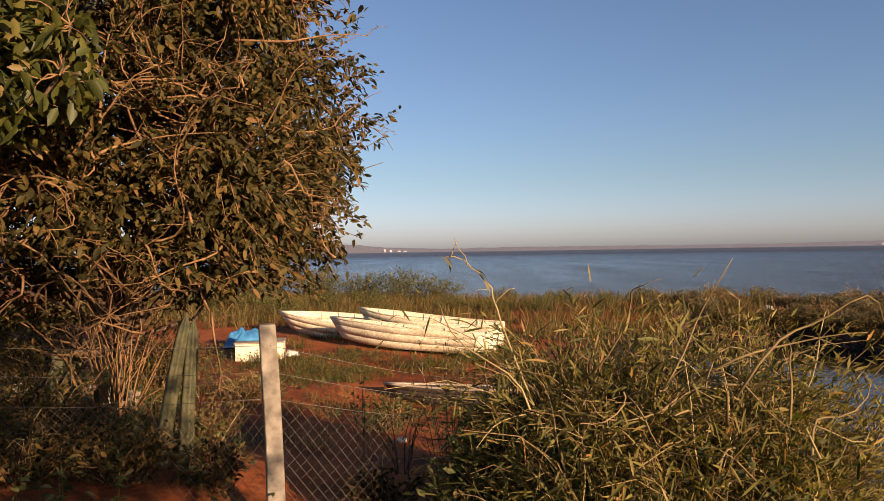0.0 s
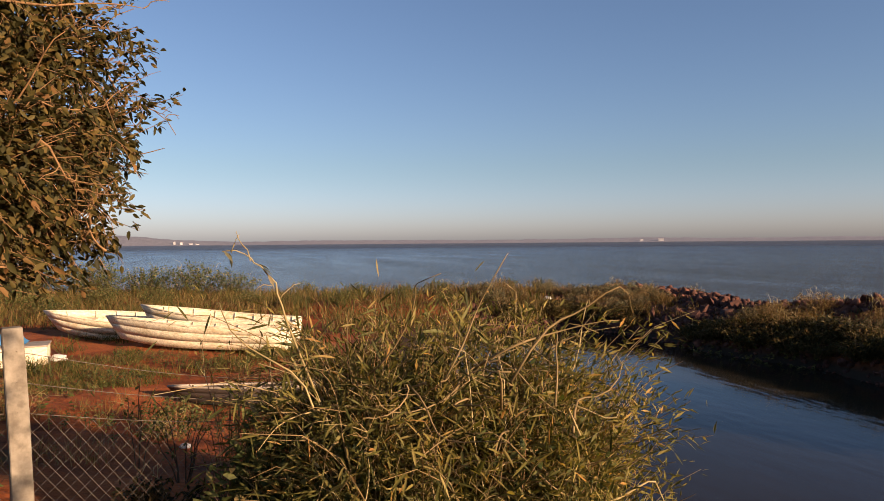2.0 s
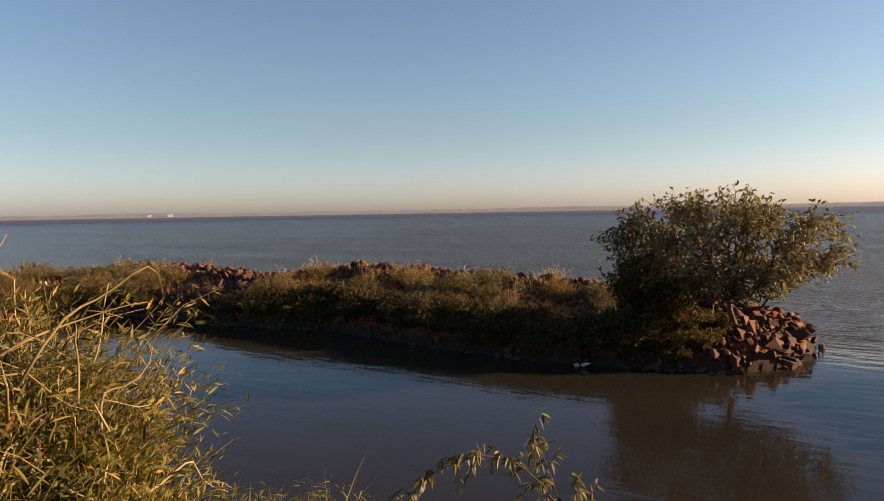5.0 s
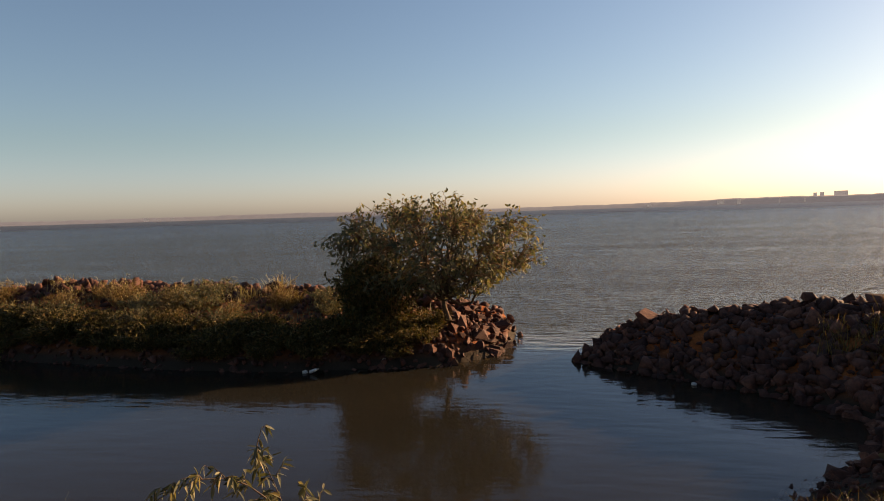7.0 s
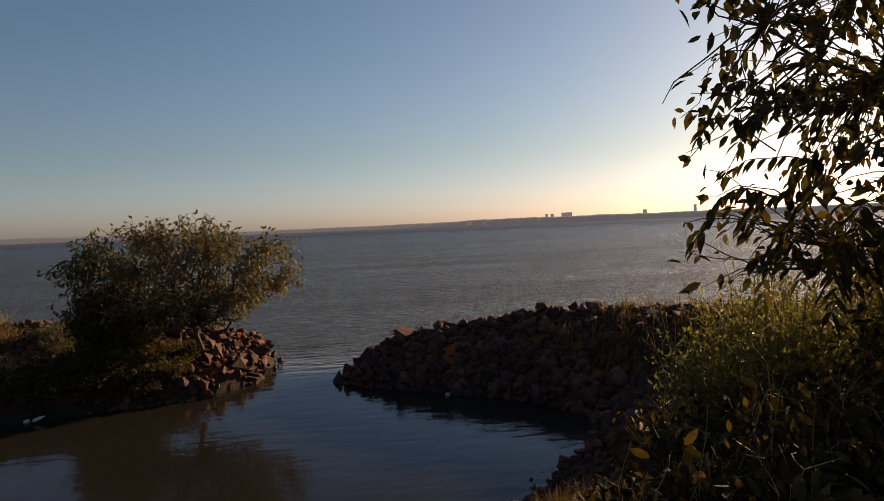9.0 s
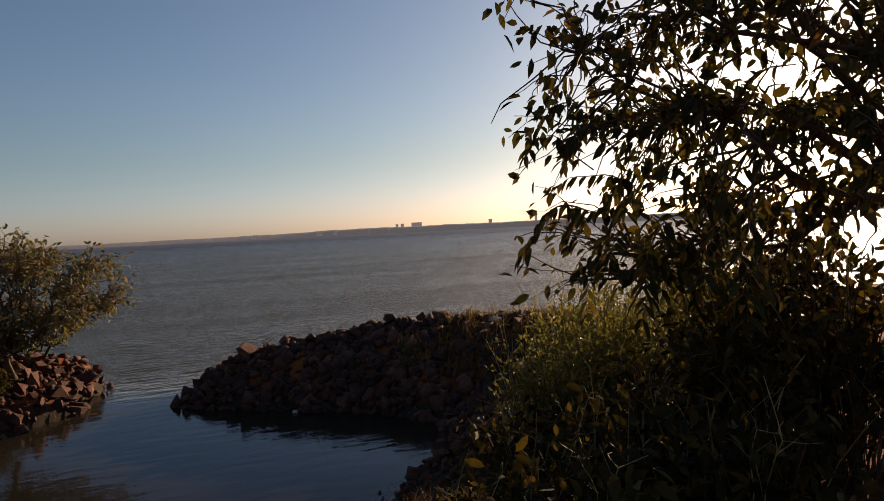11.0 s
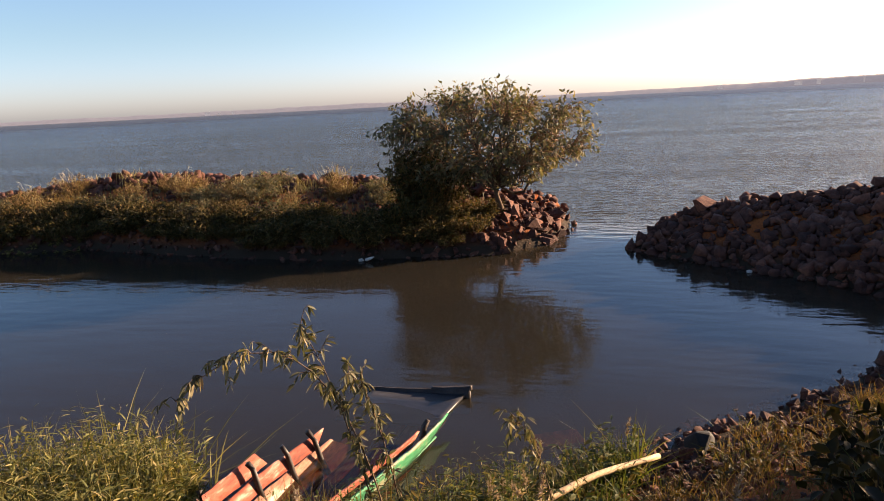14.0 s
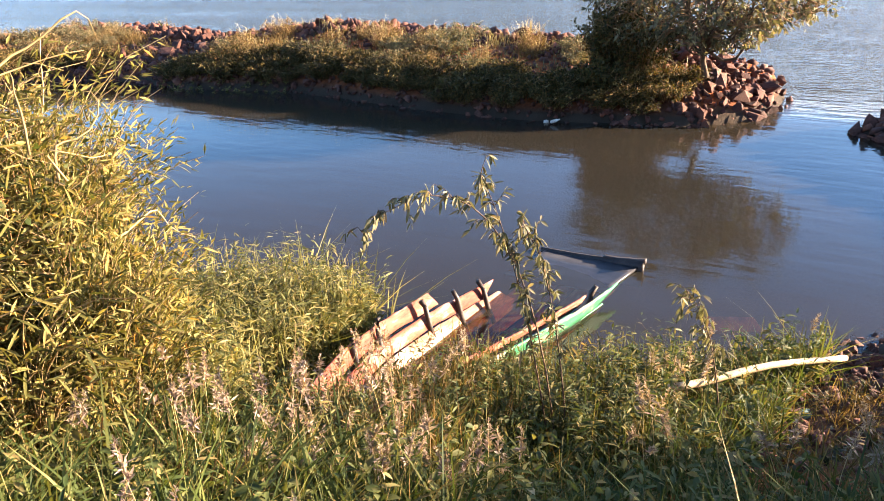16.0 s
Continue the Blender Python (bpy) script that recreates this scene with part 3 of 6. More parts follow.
def bm_mesh(name, bm, mat, smooth=False, bevel=0.0):
    if bevel:
        bmesh.ops.bevel(bm, geom=bm.edges[:], offset=bevel, segments=1, affect="EDGES")
    me = bpy.data.meshes.new(name)
    bm.to_mesh(me)
    bm.free()
    me.materials.append(mat)
    if smooth:
        me.polygons.foreach_set("use_smooth", np.ones(len(me.polygons), bool))
    return me


def far_block(bearing, d, w, h, z0, mat, label, name="apartment_building", storeys=6):
    """A distant building with its roof slab and rows of windows, facing the lake."""
    x, y = polar(bearing, d)
    ob = thing(name, (0, 0, 0), label, "building", "far lakeside buildings")
    turn = pose(x, y, z0, 0, 0, -bearing)
    bm = bmesh.new()
    box_bm(bm, -w / 2, w / 2, 0, w * 0.4, -12, h)
    bm.transform(turn)
    part("wall", bm_mesh("wall", bm, mat), ob)
    bm = bmesh.new()
    box_bm(bm, -w / 2 - 0.6, w / 2 + 0.6, -0.6, w * 0.4 + 0.6, h, h + 1.2)
    bm.transform(turn)
    part("roof", bm_mesh("roof", bm, M["building"]), ob)
    cols = max(2, int(w / 6))
    for s in range(storeys):
        for c in range(cols):
            bm = bmesh.new()
            cx = -w / 2 + (c + 0.5) * w / cols
            zz = (s + 0.45) * h / storeys
            box_bm(bm, cx - w / cols * 0.3, cx + w / cols * 0.3, -0.25, 0.2, zz, zz + h / storeys * 0.45)
            bm.transform(turn)
            part("window", bm_mesh("window", bm, M["glass_dark"]), ob)
    return ob


far_shore()
far_block(109.4, 3020, 46, 13, 28, M["building"], "long grey apartment block on the far shore", storeys=4)
far_block(108.2, 3020, 14, 10, 28, M["building"], "small grey tower block on the far shore", storeys=3)
far_block(107.75, 3020, 12, 9, 28, M["building"], "small grey tower block on the far shore", storeys=3)
far_block(115.6, 3020, 16, 10, 30, M["building"], "lone grey block on the wooded far shore", storeys=3)
far_block(119.4, 3020, 12, 24, 28, M["building"], "narrow grey tower on the far shore", storeys=5)
for k, (b, w, h, z) in enumerate(((105.4, 5, 20, 4), (107.1, 5, 9, 6), (101.3, 26, 5, 12), (102.6, 14, 5, 14), (56.5, 13, 5, 4), (55.6, 20, 5, 10), (57.5, 12, 4, 9),
                                  (33.0, 14, 5, 4), (34.5, 20, 4, 8), (-3.6, 14, 4, 3), (-4.3, 10, 4, 7), (-4.8, 8, 4, 10), (-3.1, 14, 3, 2), (79.0, 12, 4, 6), (96.0, 20, 4, 8))):
    far_block(b, 2960, w, h, z, M["house"], "small whitewashed building by the far shore", "lake_house", 1)


# ---- stones ----
def stone_shapes(n, seed, flat=0.85):
    """Angular broken stones, each a hull of a few random points."""
    out = []
    r = random.Random(seed)
    for _ in range(n):
        bm = bmesh.new()
        for _ in range(11):
            d = Vector((r.gauss(0, 1), r.gauss(0, 1), r.gauss(0, 1))).normalized()
            d *= r.uniform(0.7, 1.05)
            bm.verts.new((d.x * r.uniform(0.85, 1.2), d.y * r.uniform(0.7, 0.95), d.z * flat))
        bmesh.ops.convex_hull(bm, input=bm.verts[:])
        loose = [v for v in bm.verts if not v.link_faces]
        bmesh.ops.delete(bm, geom=loose, context="VERTS")
        out.append(bm_mesh("rock", bm, M["rock"]))
    return out


STONES = stone_shapes(10, 5, 0.62) + stone_shapes(8, 6, 0.9)


def stone_arrays():
    out = []
    for me in STONES:
        v = np.array([p.co[:] for p in me.vertices])
        f = np.array([p.vertices[:] for p in me.polygons if len(p.vertices) == 3])
        out.append((v, f))
    return out


STONE_ARR = stone_arrays()


def turned(n):
    """n random turns as matrices."""
    q = unit(rng.normal(0, 1, (n, 4)))
    w, x, y, z = q.T
    return np.stack([np.stack([1 - 2 * (y * y + z * z), 2 * (x * y - w * z), 2 * (x * z + w * y)], -1),
                     np.stack([2 * (x * y + w * z), 1 - 2 * (x * x + z * z), 2 * (y * z - w * x)], -1),
                     np.stack([2 * (x * z - w * y), 2 * (y * z + w * x), 1 - 2 * (x * x + y * y)], -1)], -2)


def rubble(places, sizes):
    s = Soup()
    for p, r, t in zip(places, sizes, turned(len(places))):
        v, f = STONE_ARR[rng.integers(len(STONE_ARR))]
        s.add((v * r) @ t.T + p, f)
    return s


def place_stones(parent, x, y, size, sink=0.25, pile=None):
    """Single stones on the ground, each an object of its own, as parts of the bank."""
    z = ground(x, y)
    z = np.maximum(z, -0.12)
    for k in range(len(x)):
        ob = new("rock", STONES[rng.integers(len(STONES))])
        s = size[k]
        lift = s * (0.5 - sink) + (pile[k] if pile is not None else 0)
        ob.matrix_basis = Matrix.LocRotScale((x[k], y[k], z[k] + lift), Euler(rng.uniform(-0.9, 0.9, 2).tolist() + [rng.uniform(0, 6.28)]),
                                             (s * rng.uniform(0.85, 1.2), s * rng.uniform(0.8, 1.1), s * rng.uniform(0.75, 1.1)))
        ob.parent = parent


# ---- trees and shrubs ----
def tree(name, label, base, fork, crown, radii, limbs, twigs, per_twig, leaf, mat, lumps=0.25, inner=0.5, trunk_r=0.16, droop=0.5, detail=False, keep=None, seed=1, group="", twig_r=0.007, bare=0.0, category="tree", aspect=0.42, limb_out=0.8, twig_mat="twig"):
    """A tree: trunk, limbs that fork from it, twigs to every part of the crown and leaves along the twigs."""
    crown, radii = np.asarray(crown, float), np.asarray(radii, float)
    ob = thing(name, tuple(base), label, category, group)
    wood, small = Soup(), Soup()
    path = bow(base, fork, 0, trunk_r * 0.5, 6)
    flare = trunk_r * (1 + 0.5 * np.exp(-np.linspace(0, 5, 6)))
    wood.add(*tube(path, flare * np.linspace(1, 0.75, 6), 9))
    part("trunk", wood.mesh("trunk", M["bark"], True), ob)
    nodes, rad = [], []
    for k in range(limbs):
        d = unit(rng.normal(0, 1, 3) + np.array([0, 0, 0.25]))
        tip = crown + d * radii * rng.uniform(0.5, limb_out)
        start = path[rng.integers(3, 6)]
        p = bow(start, tip, rng.uniform(0.0, 0.35) * radii[2] * 0.4, 0.07 * radii[0], 9)
        r = np.linspace(trunk_r * rng.uniform(0.35, 0.6), twig_r * 1.7, 9)
        limb = Soup().add(*tube(p, r, 6))
        part("limb", limb.mesh("limb", M["bark"], True), ob)
        nodes.append(p[2:])
        rad.append(r[2:])
    nodes, rad = np.concatenate(nodes), np.concatenate(rad)
    lp, lw = [], []
    made = 0
    while made < twigs:
        d = unit(rng.normal(0, 1, 3))
        edge = 1 + lumps * float(fbm(np.array([d[0] * 2.3 + seed]), np.array([d[1] * 2.3 + d[2] * 3.1]), 1.0, 3, seed)[0]) * 1.6
        tip = crown + d * radii * edge * (rng.uniform(inner ** 3, 1.0) ** (1 / 3))
        if keep is not None and not keep(tip):
            continue
        made += 1
        near = np.linalg.norm(nodes - tip, axis=1)
        k = int(np.argmin(near + rng.uniform(0, 0.25, len(near))))
        p = bow(nodes[k], tip, rng.uniform(-0.05, 0.2) * near[k], 0.05 * near[k], 6)
        is_bare = rng.uniform() < bare
        small.add(*tube(p, np.linspace(min(rad[k] * 0.8, twig_r * 2.2), twig_r * 0.4, 6) * (1.5 if is_bare else 1.0), 3, False))
        if is_bare:
            continue
        m = max(2, int(rng.normal(per_twig, per_twig * 0.3)))
        s = rng.uniform(0.35, 1.0, m) ** 0.7
        u = s * 5
        a = np.minimum(u.astype(int), 4)
        q = p[a] + (p[a + 1] - p[a]) * (u - a)[:, None]
        way = unit(p[-1] - p[-2])[None] * 0.7 + rng.normal(0, 0.75, (m, 3)) + np.array([0, 0, -droop])
        lp.append(q + rng.normal(0, leaf * 0.35, (m, 3)))
        lw.append(way)
    tagged(part("branchwork", small.mesh("branchwork", M[twig_mat]), ob), kind="stuff")
    lp, lw = np.concatenate(lp), np.concatenate(lw)
    ln = leaf * rng.uniform(0.65, 1.2, len(lp))
    part("crown", Soup().add(*leaves(lp, lw, ln, ln * aspect, 0.2, 0.22, detail)).mesh("crown", mat), ob)
    return ob


def bare_branches(ob, crown, radii, n, toward, mat="twig"):
    """Forked leafless branches on one side of a crown, each a part of its own."""
    crown, radii, toward = np.asarray(crown, float), np.asarray(radii, float), unit(toward)
    for _ in range(n):
        d = unit(toward + rng.normal(0, 0.55, 3))
        side = unit(rng.normal(0, 1, 3) - d * 0.2)
        a = crown + d * radii * rng.uniform(0.7, 0.92)
        b = a + (side * 0.9 + d * 0.25) * rng.uniform(0.6, 1.6)
        p = bow(a, b, rng.uniform(-0.05, 0.12), 0.06, 9)
        s = Soup().add(*tube(p, np.linspace(0.014, 0.004, 9), 5))
        for k in range(3, 9):
            if rng.uniform() < 0.8:
                e = p[k] + (unit(b - a) * 0.5 + rng.normal(0, 0.6, 3)) * rng.uniform(0.12, 0.4)
                q = bow(p[k], e, 0.02, 0.02, 6)
                s.add(*tube(q, np.linspace(0.007, 0.002, 6), 4, False))
                e2 = q[3] + rng.normal(0, 0.12, 3)
                s.add(*tube(bow(q[3], e2, 0.01, 0.01, 4), np.linspace(0.004, 0.0015, 4), 3, False))
        part("bare_branch", s.mesh("bare_branch", M[mat]), ob)


def shrub(name, label, x, y, radius, height, stems, per_stem, leaf, slim, mat, group="", upright=0.55, dry=0, detail=False, category="shrub", lean=(0, 0), stem_mat="twig", reach=0.25, droop=0.1, dry_len=1.15, z=None, stem_r=0.006, arch=0.0, dry_mat="straw"):
    """A many-stemmed shrub: arching stems with leaves all along, some bare dry stalks."""
    gz = float(ground(np.array([x]), np.array([y]))[0]) - 0.03 if z is None else z
    ob = thing(name, (x, y, gz), label, category, group)
    wood, dryw, lp, lw = Soup(), Soup(), [], []
    for k in range(stems + dry):
        a = rng.uniform(0, 2 * np.pi)
        q = np.sqrt(rng.uniform(0, 1))
        base = np.array([x + np.cos(a) * q * radius * reach, y + np.sin(a) * q * radius * reach, gz])
        spread = radius * q * rng.uniform(0.75, 1.1)
        hh = height * rng.uniform(0.6, 1.05) * (1 - 0.35 * q ** 2)
        is_dry = k >= stems
        if is_dry:
            hh, spread = height * rng.uniform(0.5, dry_len), spread * 1.1
        tip = np.array([x + np.cos(a) * spread + lean[0] * hh, y + np.sin(a) * spread + lean[1] * hh, gz + hh])
        p = bow(base, tip, hh * (0.16 if not is_dry else rng.uniform(0, 0.3)), radius * (0.03 if not is_dry else 0.07), 7)
        if arch and not is_dry:
            over = arch * rng.uniform(0.4, 1.3)
            d2 = np.array([np.cos(a), np.sin(a), 0.0]) * over * hh * 0.55 + np.array([rng.normal(0, 0.12), rng.normal(0, 0.12), 0.0]) * hh
            u7 = np.linspace(0, 1, 7)[:, None]
            p = p + d2 * u7 ** 2 - np.array([0, 0, 1.0]) * over * hh * 0.28 * u7 ** 3
        (dryw if is_dry else wood).add(*tube(p, np.linspace(stem_r, stem_r * 0.35, 7), 3, False))
        if is_dry:
            m = rng.integers(2, 6)
            s = rng.uniform(0.4, 1.0, m)
            c = p[np.minimum((s * 6).astype(int), 6)]
            for e in c:
                dryw.add(*tube(bow(e, e + rng.normal(0, 0.10, 3) + np.array([0, 0, 0.03]), 0.03, 0.01, 4), np.linspace(stem_r * 0.5, stem_r * 0.2, 4), 3, False))
            continue
        m = max(3, int(per_stem * rng.uniform(0.7, 1.3)))
        u = rng.uniform(0.18, 1.0, m) * 5.999
        i = u.astype(int)
        q3 = p[i] + (p[np.minimum(i + 1, 6)] - p[i]) * (u - i)[:, None]
        d = unit(np.gradient(p, axis=0))[i]
        lp.append(q3 + rng.normal(0, leaf * 0.5, (m, 3)))
        lw.append(d * upright + rng.normal(0, 0.55, (m, 3)) + np.array([0, 0, -droop]))
    if wood.n:
        tagged(part("stem_mass", wood.mesh("stem_mass", M[stem_mat]), ob), kind="stuff")
    if dryw.n:
        tagged(part("dry_straw", dryw.mesh("dry_straw", M[dry_mat]), ob, "bare dry straw-coloured stalks"), kind="stuff")
    if lp:
        lp, lw = np.concatenate(lp), np.concatenate(lw)
        ln = leaf * rng.uniform(0.6, 1.25, len(lp))
        part("foliage", Soup().add(*leaves(lp, lw, ln, ln * slim, 0.12, 0.2, detail)).mesh("foliage", mat), ob)
    return ob


def copies(ob, places, group=""):
    """Copies of a shrub at other places, turned and scaled."""
    for x, y, s in places:
        z = float(ground(np.array([x]), np.array([y]))[0]) - 0.03
        c = copy_thing(ob, pose(x, y, z, 0, 0, rng.uniform(0, 360)))
        c.scale = (s, s, s * rng.uniform(0.85, 1.15))


# ---- boats ----
def hull_point(u, w, L, beam, depth, rise, stem):
    """A place on a flat-bottomed hull: u from stern to bow, w from the middle of the bottom (0) by the chine (0.4) to the rail (1)."""
    full = beam * 0.5 * (0.80 + 0.2 * np.sin(np.pi * min(u / 0.55, 1) * 0.5)) * (1 - max(0, (u - 0.5) / 0.5) ** 2.2)
    full = max(full, 0.012)
    keel = rise * max(0, (u - 0.45) / 0.55) ** 2
    sheer = depth + stem * u ** 2.4
    x = L * u
    if w <= 0.4:
        return np.array([x, full * 0.66 * w / 0.4, keel])
    s = (w - 0.4) / 0.6
    rake = 0.10 * L * max(0, (u - 0.75) / 0.25) * s
    return np.array([x + rake, full * (0.66 + 0.34 * s), keel + (sheer - keel) * s])


def plate(L, beam, depth, rise, stem, w0, w1, side, u0=0.0, u1=1.0, thick=0.022, n=15, proud=0.0):
    """One strake of the hull as a solid board that follows its curve."""
    us = np.linspace(u0, u1, n)
    ws = np.linspace(w0, w1, 3)
    o = np.array([[hull_point(u, w, L, beam, depth, rise, stem) for w in ws] for u in us])
    k = o.copy()
    o[..., 1] += proud
    o[..., 2] -= proud * 0.3
    k[..., 1] = np.maximum(k[..., 1] - thick * (0.4 if w1 <= 0.4 else 1.0), 0.0)
    k[..., 2] += thick * (1.0 if w1 <= 0.4 else 0.25)
    o[..., 1] *= side
    k[..., 1] *= side
    m = 3
    v = np.concatenate([o.reshape(-1, 3), k.reshape(-1, 3)])
    N = n * m
    f = []
    for a in range(n - 1):
        for c in range(m - 1):
            p = a * m + c
            f.append((p, p + 1, p + m + 1, p + m))
            f.append((N + p, N + p + m, N + p + m + 1, N + p + 1))
    for a in range(n - 1):
        p, q = a * m, a * m + m - 1
        f.append((p, p + m, N + p + m, N + p))
        f.append((q, N + q, N + q + m, q + m))
    for c in range(m - 1):
        p, q = c, (n - 1) * m + c
        f.append((p, N + p, N + p + 1, p + 1))
        f.append((q, q + 1, N + q + 1, N + q))
    return v, np.array(f)


def moved(v, m):
    r = np.array(m)
    return np.asarray(v) @ r[:3, :3].T + r[:3, 3]


def boat(label, at, L=5.6, beam=1.35, depth=0.55, rise=0.22, stem=0.35, outside="cream", inside_mat="cream", rail="cream", ribs=7, thwarts=3, strakes=3, group="boats drawn up on the shore"):
    """An open wooden fishing boat: bottom boards, strakes, transom, rails, ribs, thwarts."""
    ob = thing("rowing_boat", at.translation, label, "boat", group)
    spec = (L, beam, depth, rise, stem)
    for side in (-1, 1):
        v, f = plate(*spec, 0.0, 0.4, side)
        part("bottom_board", Soup().add(moved(v, at), f).mesh("bottom_board", M[outside]), ob)
        for k in range(strakes):
            w0, w1 = 0.4 + 0.6 * k / strakes, 0.4 + 0.6 * (k + 1) / strakes + (0.015 if k < strakes - 1 else 0)
            v, f = plate(*spec, w0, w1, side, proud=0.008 * (k % 2))
            part("strake", Soup().add(moved(v, at), f).mesh("strake", M[outside]), ob)
        # rail
        path = np.array([hull_point(u, 1.0, *spec) * (1, side, 1) + (0, -0.012 * side, 0.012) for u in np.linspace(0, 1, 15)])
        part("rail", Soup().add(*tube(moved(path, at), np.full(15, 0.026), 4)).mesh("rail", M[rail]), ob)
        for k in range(ribs):
            u = 0.06 + 0.84 * k / (ribs - 1)
            p = np.array([hull_point(u, w, *spec) * (1, side, 1) + (0, -0.04 * side, 0.02) for w in (0.05, 0.39, 0.41, 0.7, 1.0)])
            part("rib", Soup().add(*tube(moved(p, at), np.full(len(p), 0.024), 4)).mesh("rib", M[rail]), ob)
    bm = bmesh.new()
    pts = [hull_point(0.0, w, *spec) for w in (0.0, 0.4, 1.0)]
    prof = [(-pts[1][1], pts[1][2]), (pts[1][1], pts[1][2]), (pts[2][1], pts[2][2]), (-pts[2][1], pts[2][2])]
    a = [bm.verts.new((-0.03, *q)) for q in prof]
    c = [bm.verts.new((0.012, *q)) for q in prof]
    bm.faces.new(a[::-1])
    bm.faces.new(c)
    for k in range(4):
        bm.faces.new((a[k], a[(k + 1) % 4], c[(k + 1) % 4], c[k]))
    bm.transform(at)
    part("transom", bm_mesh("transom", bm, M[outside]), ob)
    for k in range(thwarts):
        u = 0.2 + 0.28 * k
        p = hull_point(u, 0.82, *spec)
        bm = bmesh.new()
        box_bm(bm, p[0] - 0.11, p[0] + 0.11, -p[1] + 0.02, p[1] - 0.02, p[2] - 0.02, p[2] + 0.015)
        bm.transform(at)
        part("thwart", bm_mesh("thwart", bm, M[inside_mat], bevel=0.004), ob)
    return ob


# ---- the two stone breakwaters ----
def breakwater(crest, n_single, n_rest, label, x0, x1, y0, y1, sizes, keep):
    ob = thing("breakwater", (float(crest[2][0]), float(crest[2][1]), 0.0), label, "breakwater")
    ob.matrix_basis = Matrix.Identity(4)

    def near(x, y):
        sd = shore_distance(x, y)
        dc, _ = segment_distance(x, y, crest, False)
        return (sd > -0.15) & keep(x, y, sd, dc)
    x, y = scatter(n_rest + n_single, x0, x1, y0, y1, near)
    size = rng.uniform(sizes[0], sizes[1], len(x)) * rng.choice([0.6, 0.8, 1.0, 1.25, 1.6], len(x))
    order = np.argsort(np.hypot(x, y) + rng.uniform(0, 6, len(x)))
    x, y, size = x[order], y[order], size[order]
    place_stones(ob, x[:n_single], y[:n_single], size[:n_single], 0.2)
    if n_rest:
        p = on_ground(x[n_single:], y[n_single:], 0.03)
        p[:, 2] = np.maximum(p[:, 2], -0.1)
        tagged(part("rubble", rubble(p, size[n_single:]).mesh("rubble", M["rock"]), ob), kind="stuff")
    return ob


def keep_a(x, y, sd, dc):
    bare = fbm(x, y, 0.25, 3, 6) > 0.05
    tip = (y < 3.6) & (x > 14.9)
    pile = (np.hypot(x - 16.6, y - 21.0) < 3.0)
    edge = (sd < 0.4) & (sd > -0.25)
    top = (dc < 1.0) & (y > 3)
    outer = (x > 18.8) & (sd < 2.5)
    return tip | pile | top | outer | (edge & (fbm(x, y, 0.6, 3, 21) > 0.15)) | (bare & (y > 20) & (sd < 3))


def keep_b(x, y, sd, dc):
    return (dc < 4.2) | (sd < 1.0)


LEFT = breakwater(CREST_A, 295, 4200, "long low breakwater of broken red stone, overgrown with grass", 9, 23, 0.5, 34, (0.09, 0.19), keep_a)
RIGHT = breakwater(CREST_B, 295, 5600, "steep bank of broken red stone in shade", 9.2, 19, -11, 0.8, (0.08, 0.17), keep_b)
for x, y, s, up in ((16.6, -1.55, 0.36, 0.0), (15.6, -4.75, 0.24, 0.05), (14.9, -5.8, 0.26, 0.05), (15.2, -5.4, 0.17, 0.05), (15.8, -3.6, 0.17, 0.05), (16.2, -2.6, 0.18, 0.05)):
    place_stones(RIGHT, np.array([x]), np.array([y]), np.array([s]), 0.2, np.array([up]))
for x, y, s in ((15.6, 20.6, 0.42), (16.4, 20.0, 0.38), (16.8, 21.4, 0.45), (15.2, 22.4, 0.36), (17.2, 20.4, 0.36), (16.1, 20.9, 0.4), (15.9, 21.8, 0.38), (17.4, 21.2, 0.4), (16.6, 22.3, 0.36), (14.9, 21.3, 0.3), (18.0, 2.0, 0.27), (17.4, 2.3, 0.26), (16.6, 2.4, 0.24), (19.0, 1.9, 0.25)):
    place_stones(LEFT, np.array([x]), np.array([y]), np.array([s]), 0.2, np.array([0.05]))

# more broken stone along the crest
x, y = scatter(800, 16.5, 20.5, 4.0, 33, lambda x, y: segment_distance(x, y, CREST_A, False)[0] < 0.7)
p = on_ground(x, y, 0.0)
p[:, 2] += rng.uniform(0.0, 0.22, len(x))
tagged(part("rubble", rubble(p, rng.uniform(0.12, 0.27, len(x))).mesh("rubble", M["rock"]), LEFT), kind="stuff")

x, y = scatter(2600, 9.5, 20.0, 3.0, 32, lambda x, y: (shore_distance(x, y) > 1.2) & (segment_distance(x, y, CREST_A, False)[0] < 4.5))
p = on_ground(x, y, 0.03)
tagged(part("rubble", rubble(p, rng.uniform(0.05, 0.16, len(x))).mesh("rubble", M["rock"]), LEFT), kind="stuff")
x, y = scatter(2000, 9.5, 18.5, 2.0, 31, lambda x, y: np.abs(shore_distance(x, y) - 0.6) < 0.8)
p = on_ground(x, y, 0.02)
p[:, 2] = np.maximum(p[:, 2], -0.05)
tagged(part("rubble", rubble(p, rng.uniform(0.04, 0.13, len(x))).mesh("rubble", M["rock"]), LEFT), kind="stuff")

# stones along the near shore
NEAR = thing("stone_shore", (0, 0, 0), "loose dark red stones along the near waterline", "stones")
x, y = scatter(290, 5.0, 10.5, -4.6, 1.0, lambda x, y: (np.abs(shore_distance(x, y) - 0.3) < 0.6))
place_stones(NEAR, x, y, rng.uniform(0.03, 0.11, len(x)), 0.3)
x, y = scatter(1500, 3.6, 10.5, -4.8, 0.5, lambda x, y: (shore_distance(x, y) > -0.3) & (shore_distance(x, y) < 2.3) & (y < 0.35 - 0.12 * (x - 4)))
p = on_ground(x, y, 0.01)
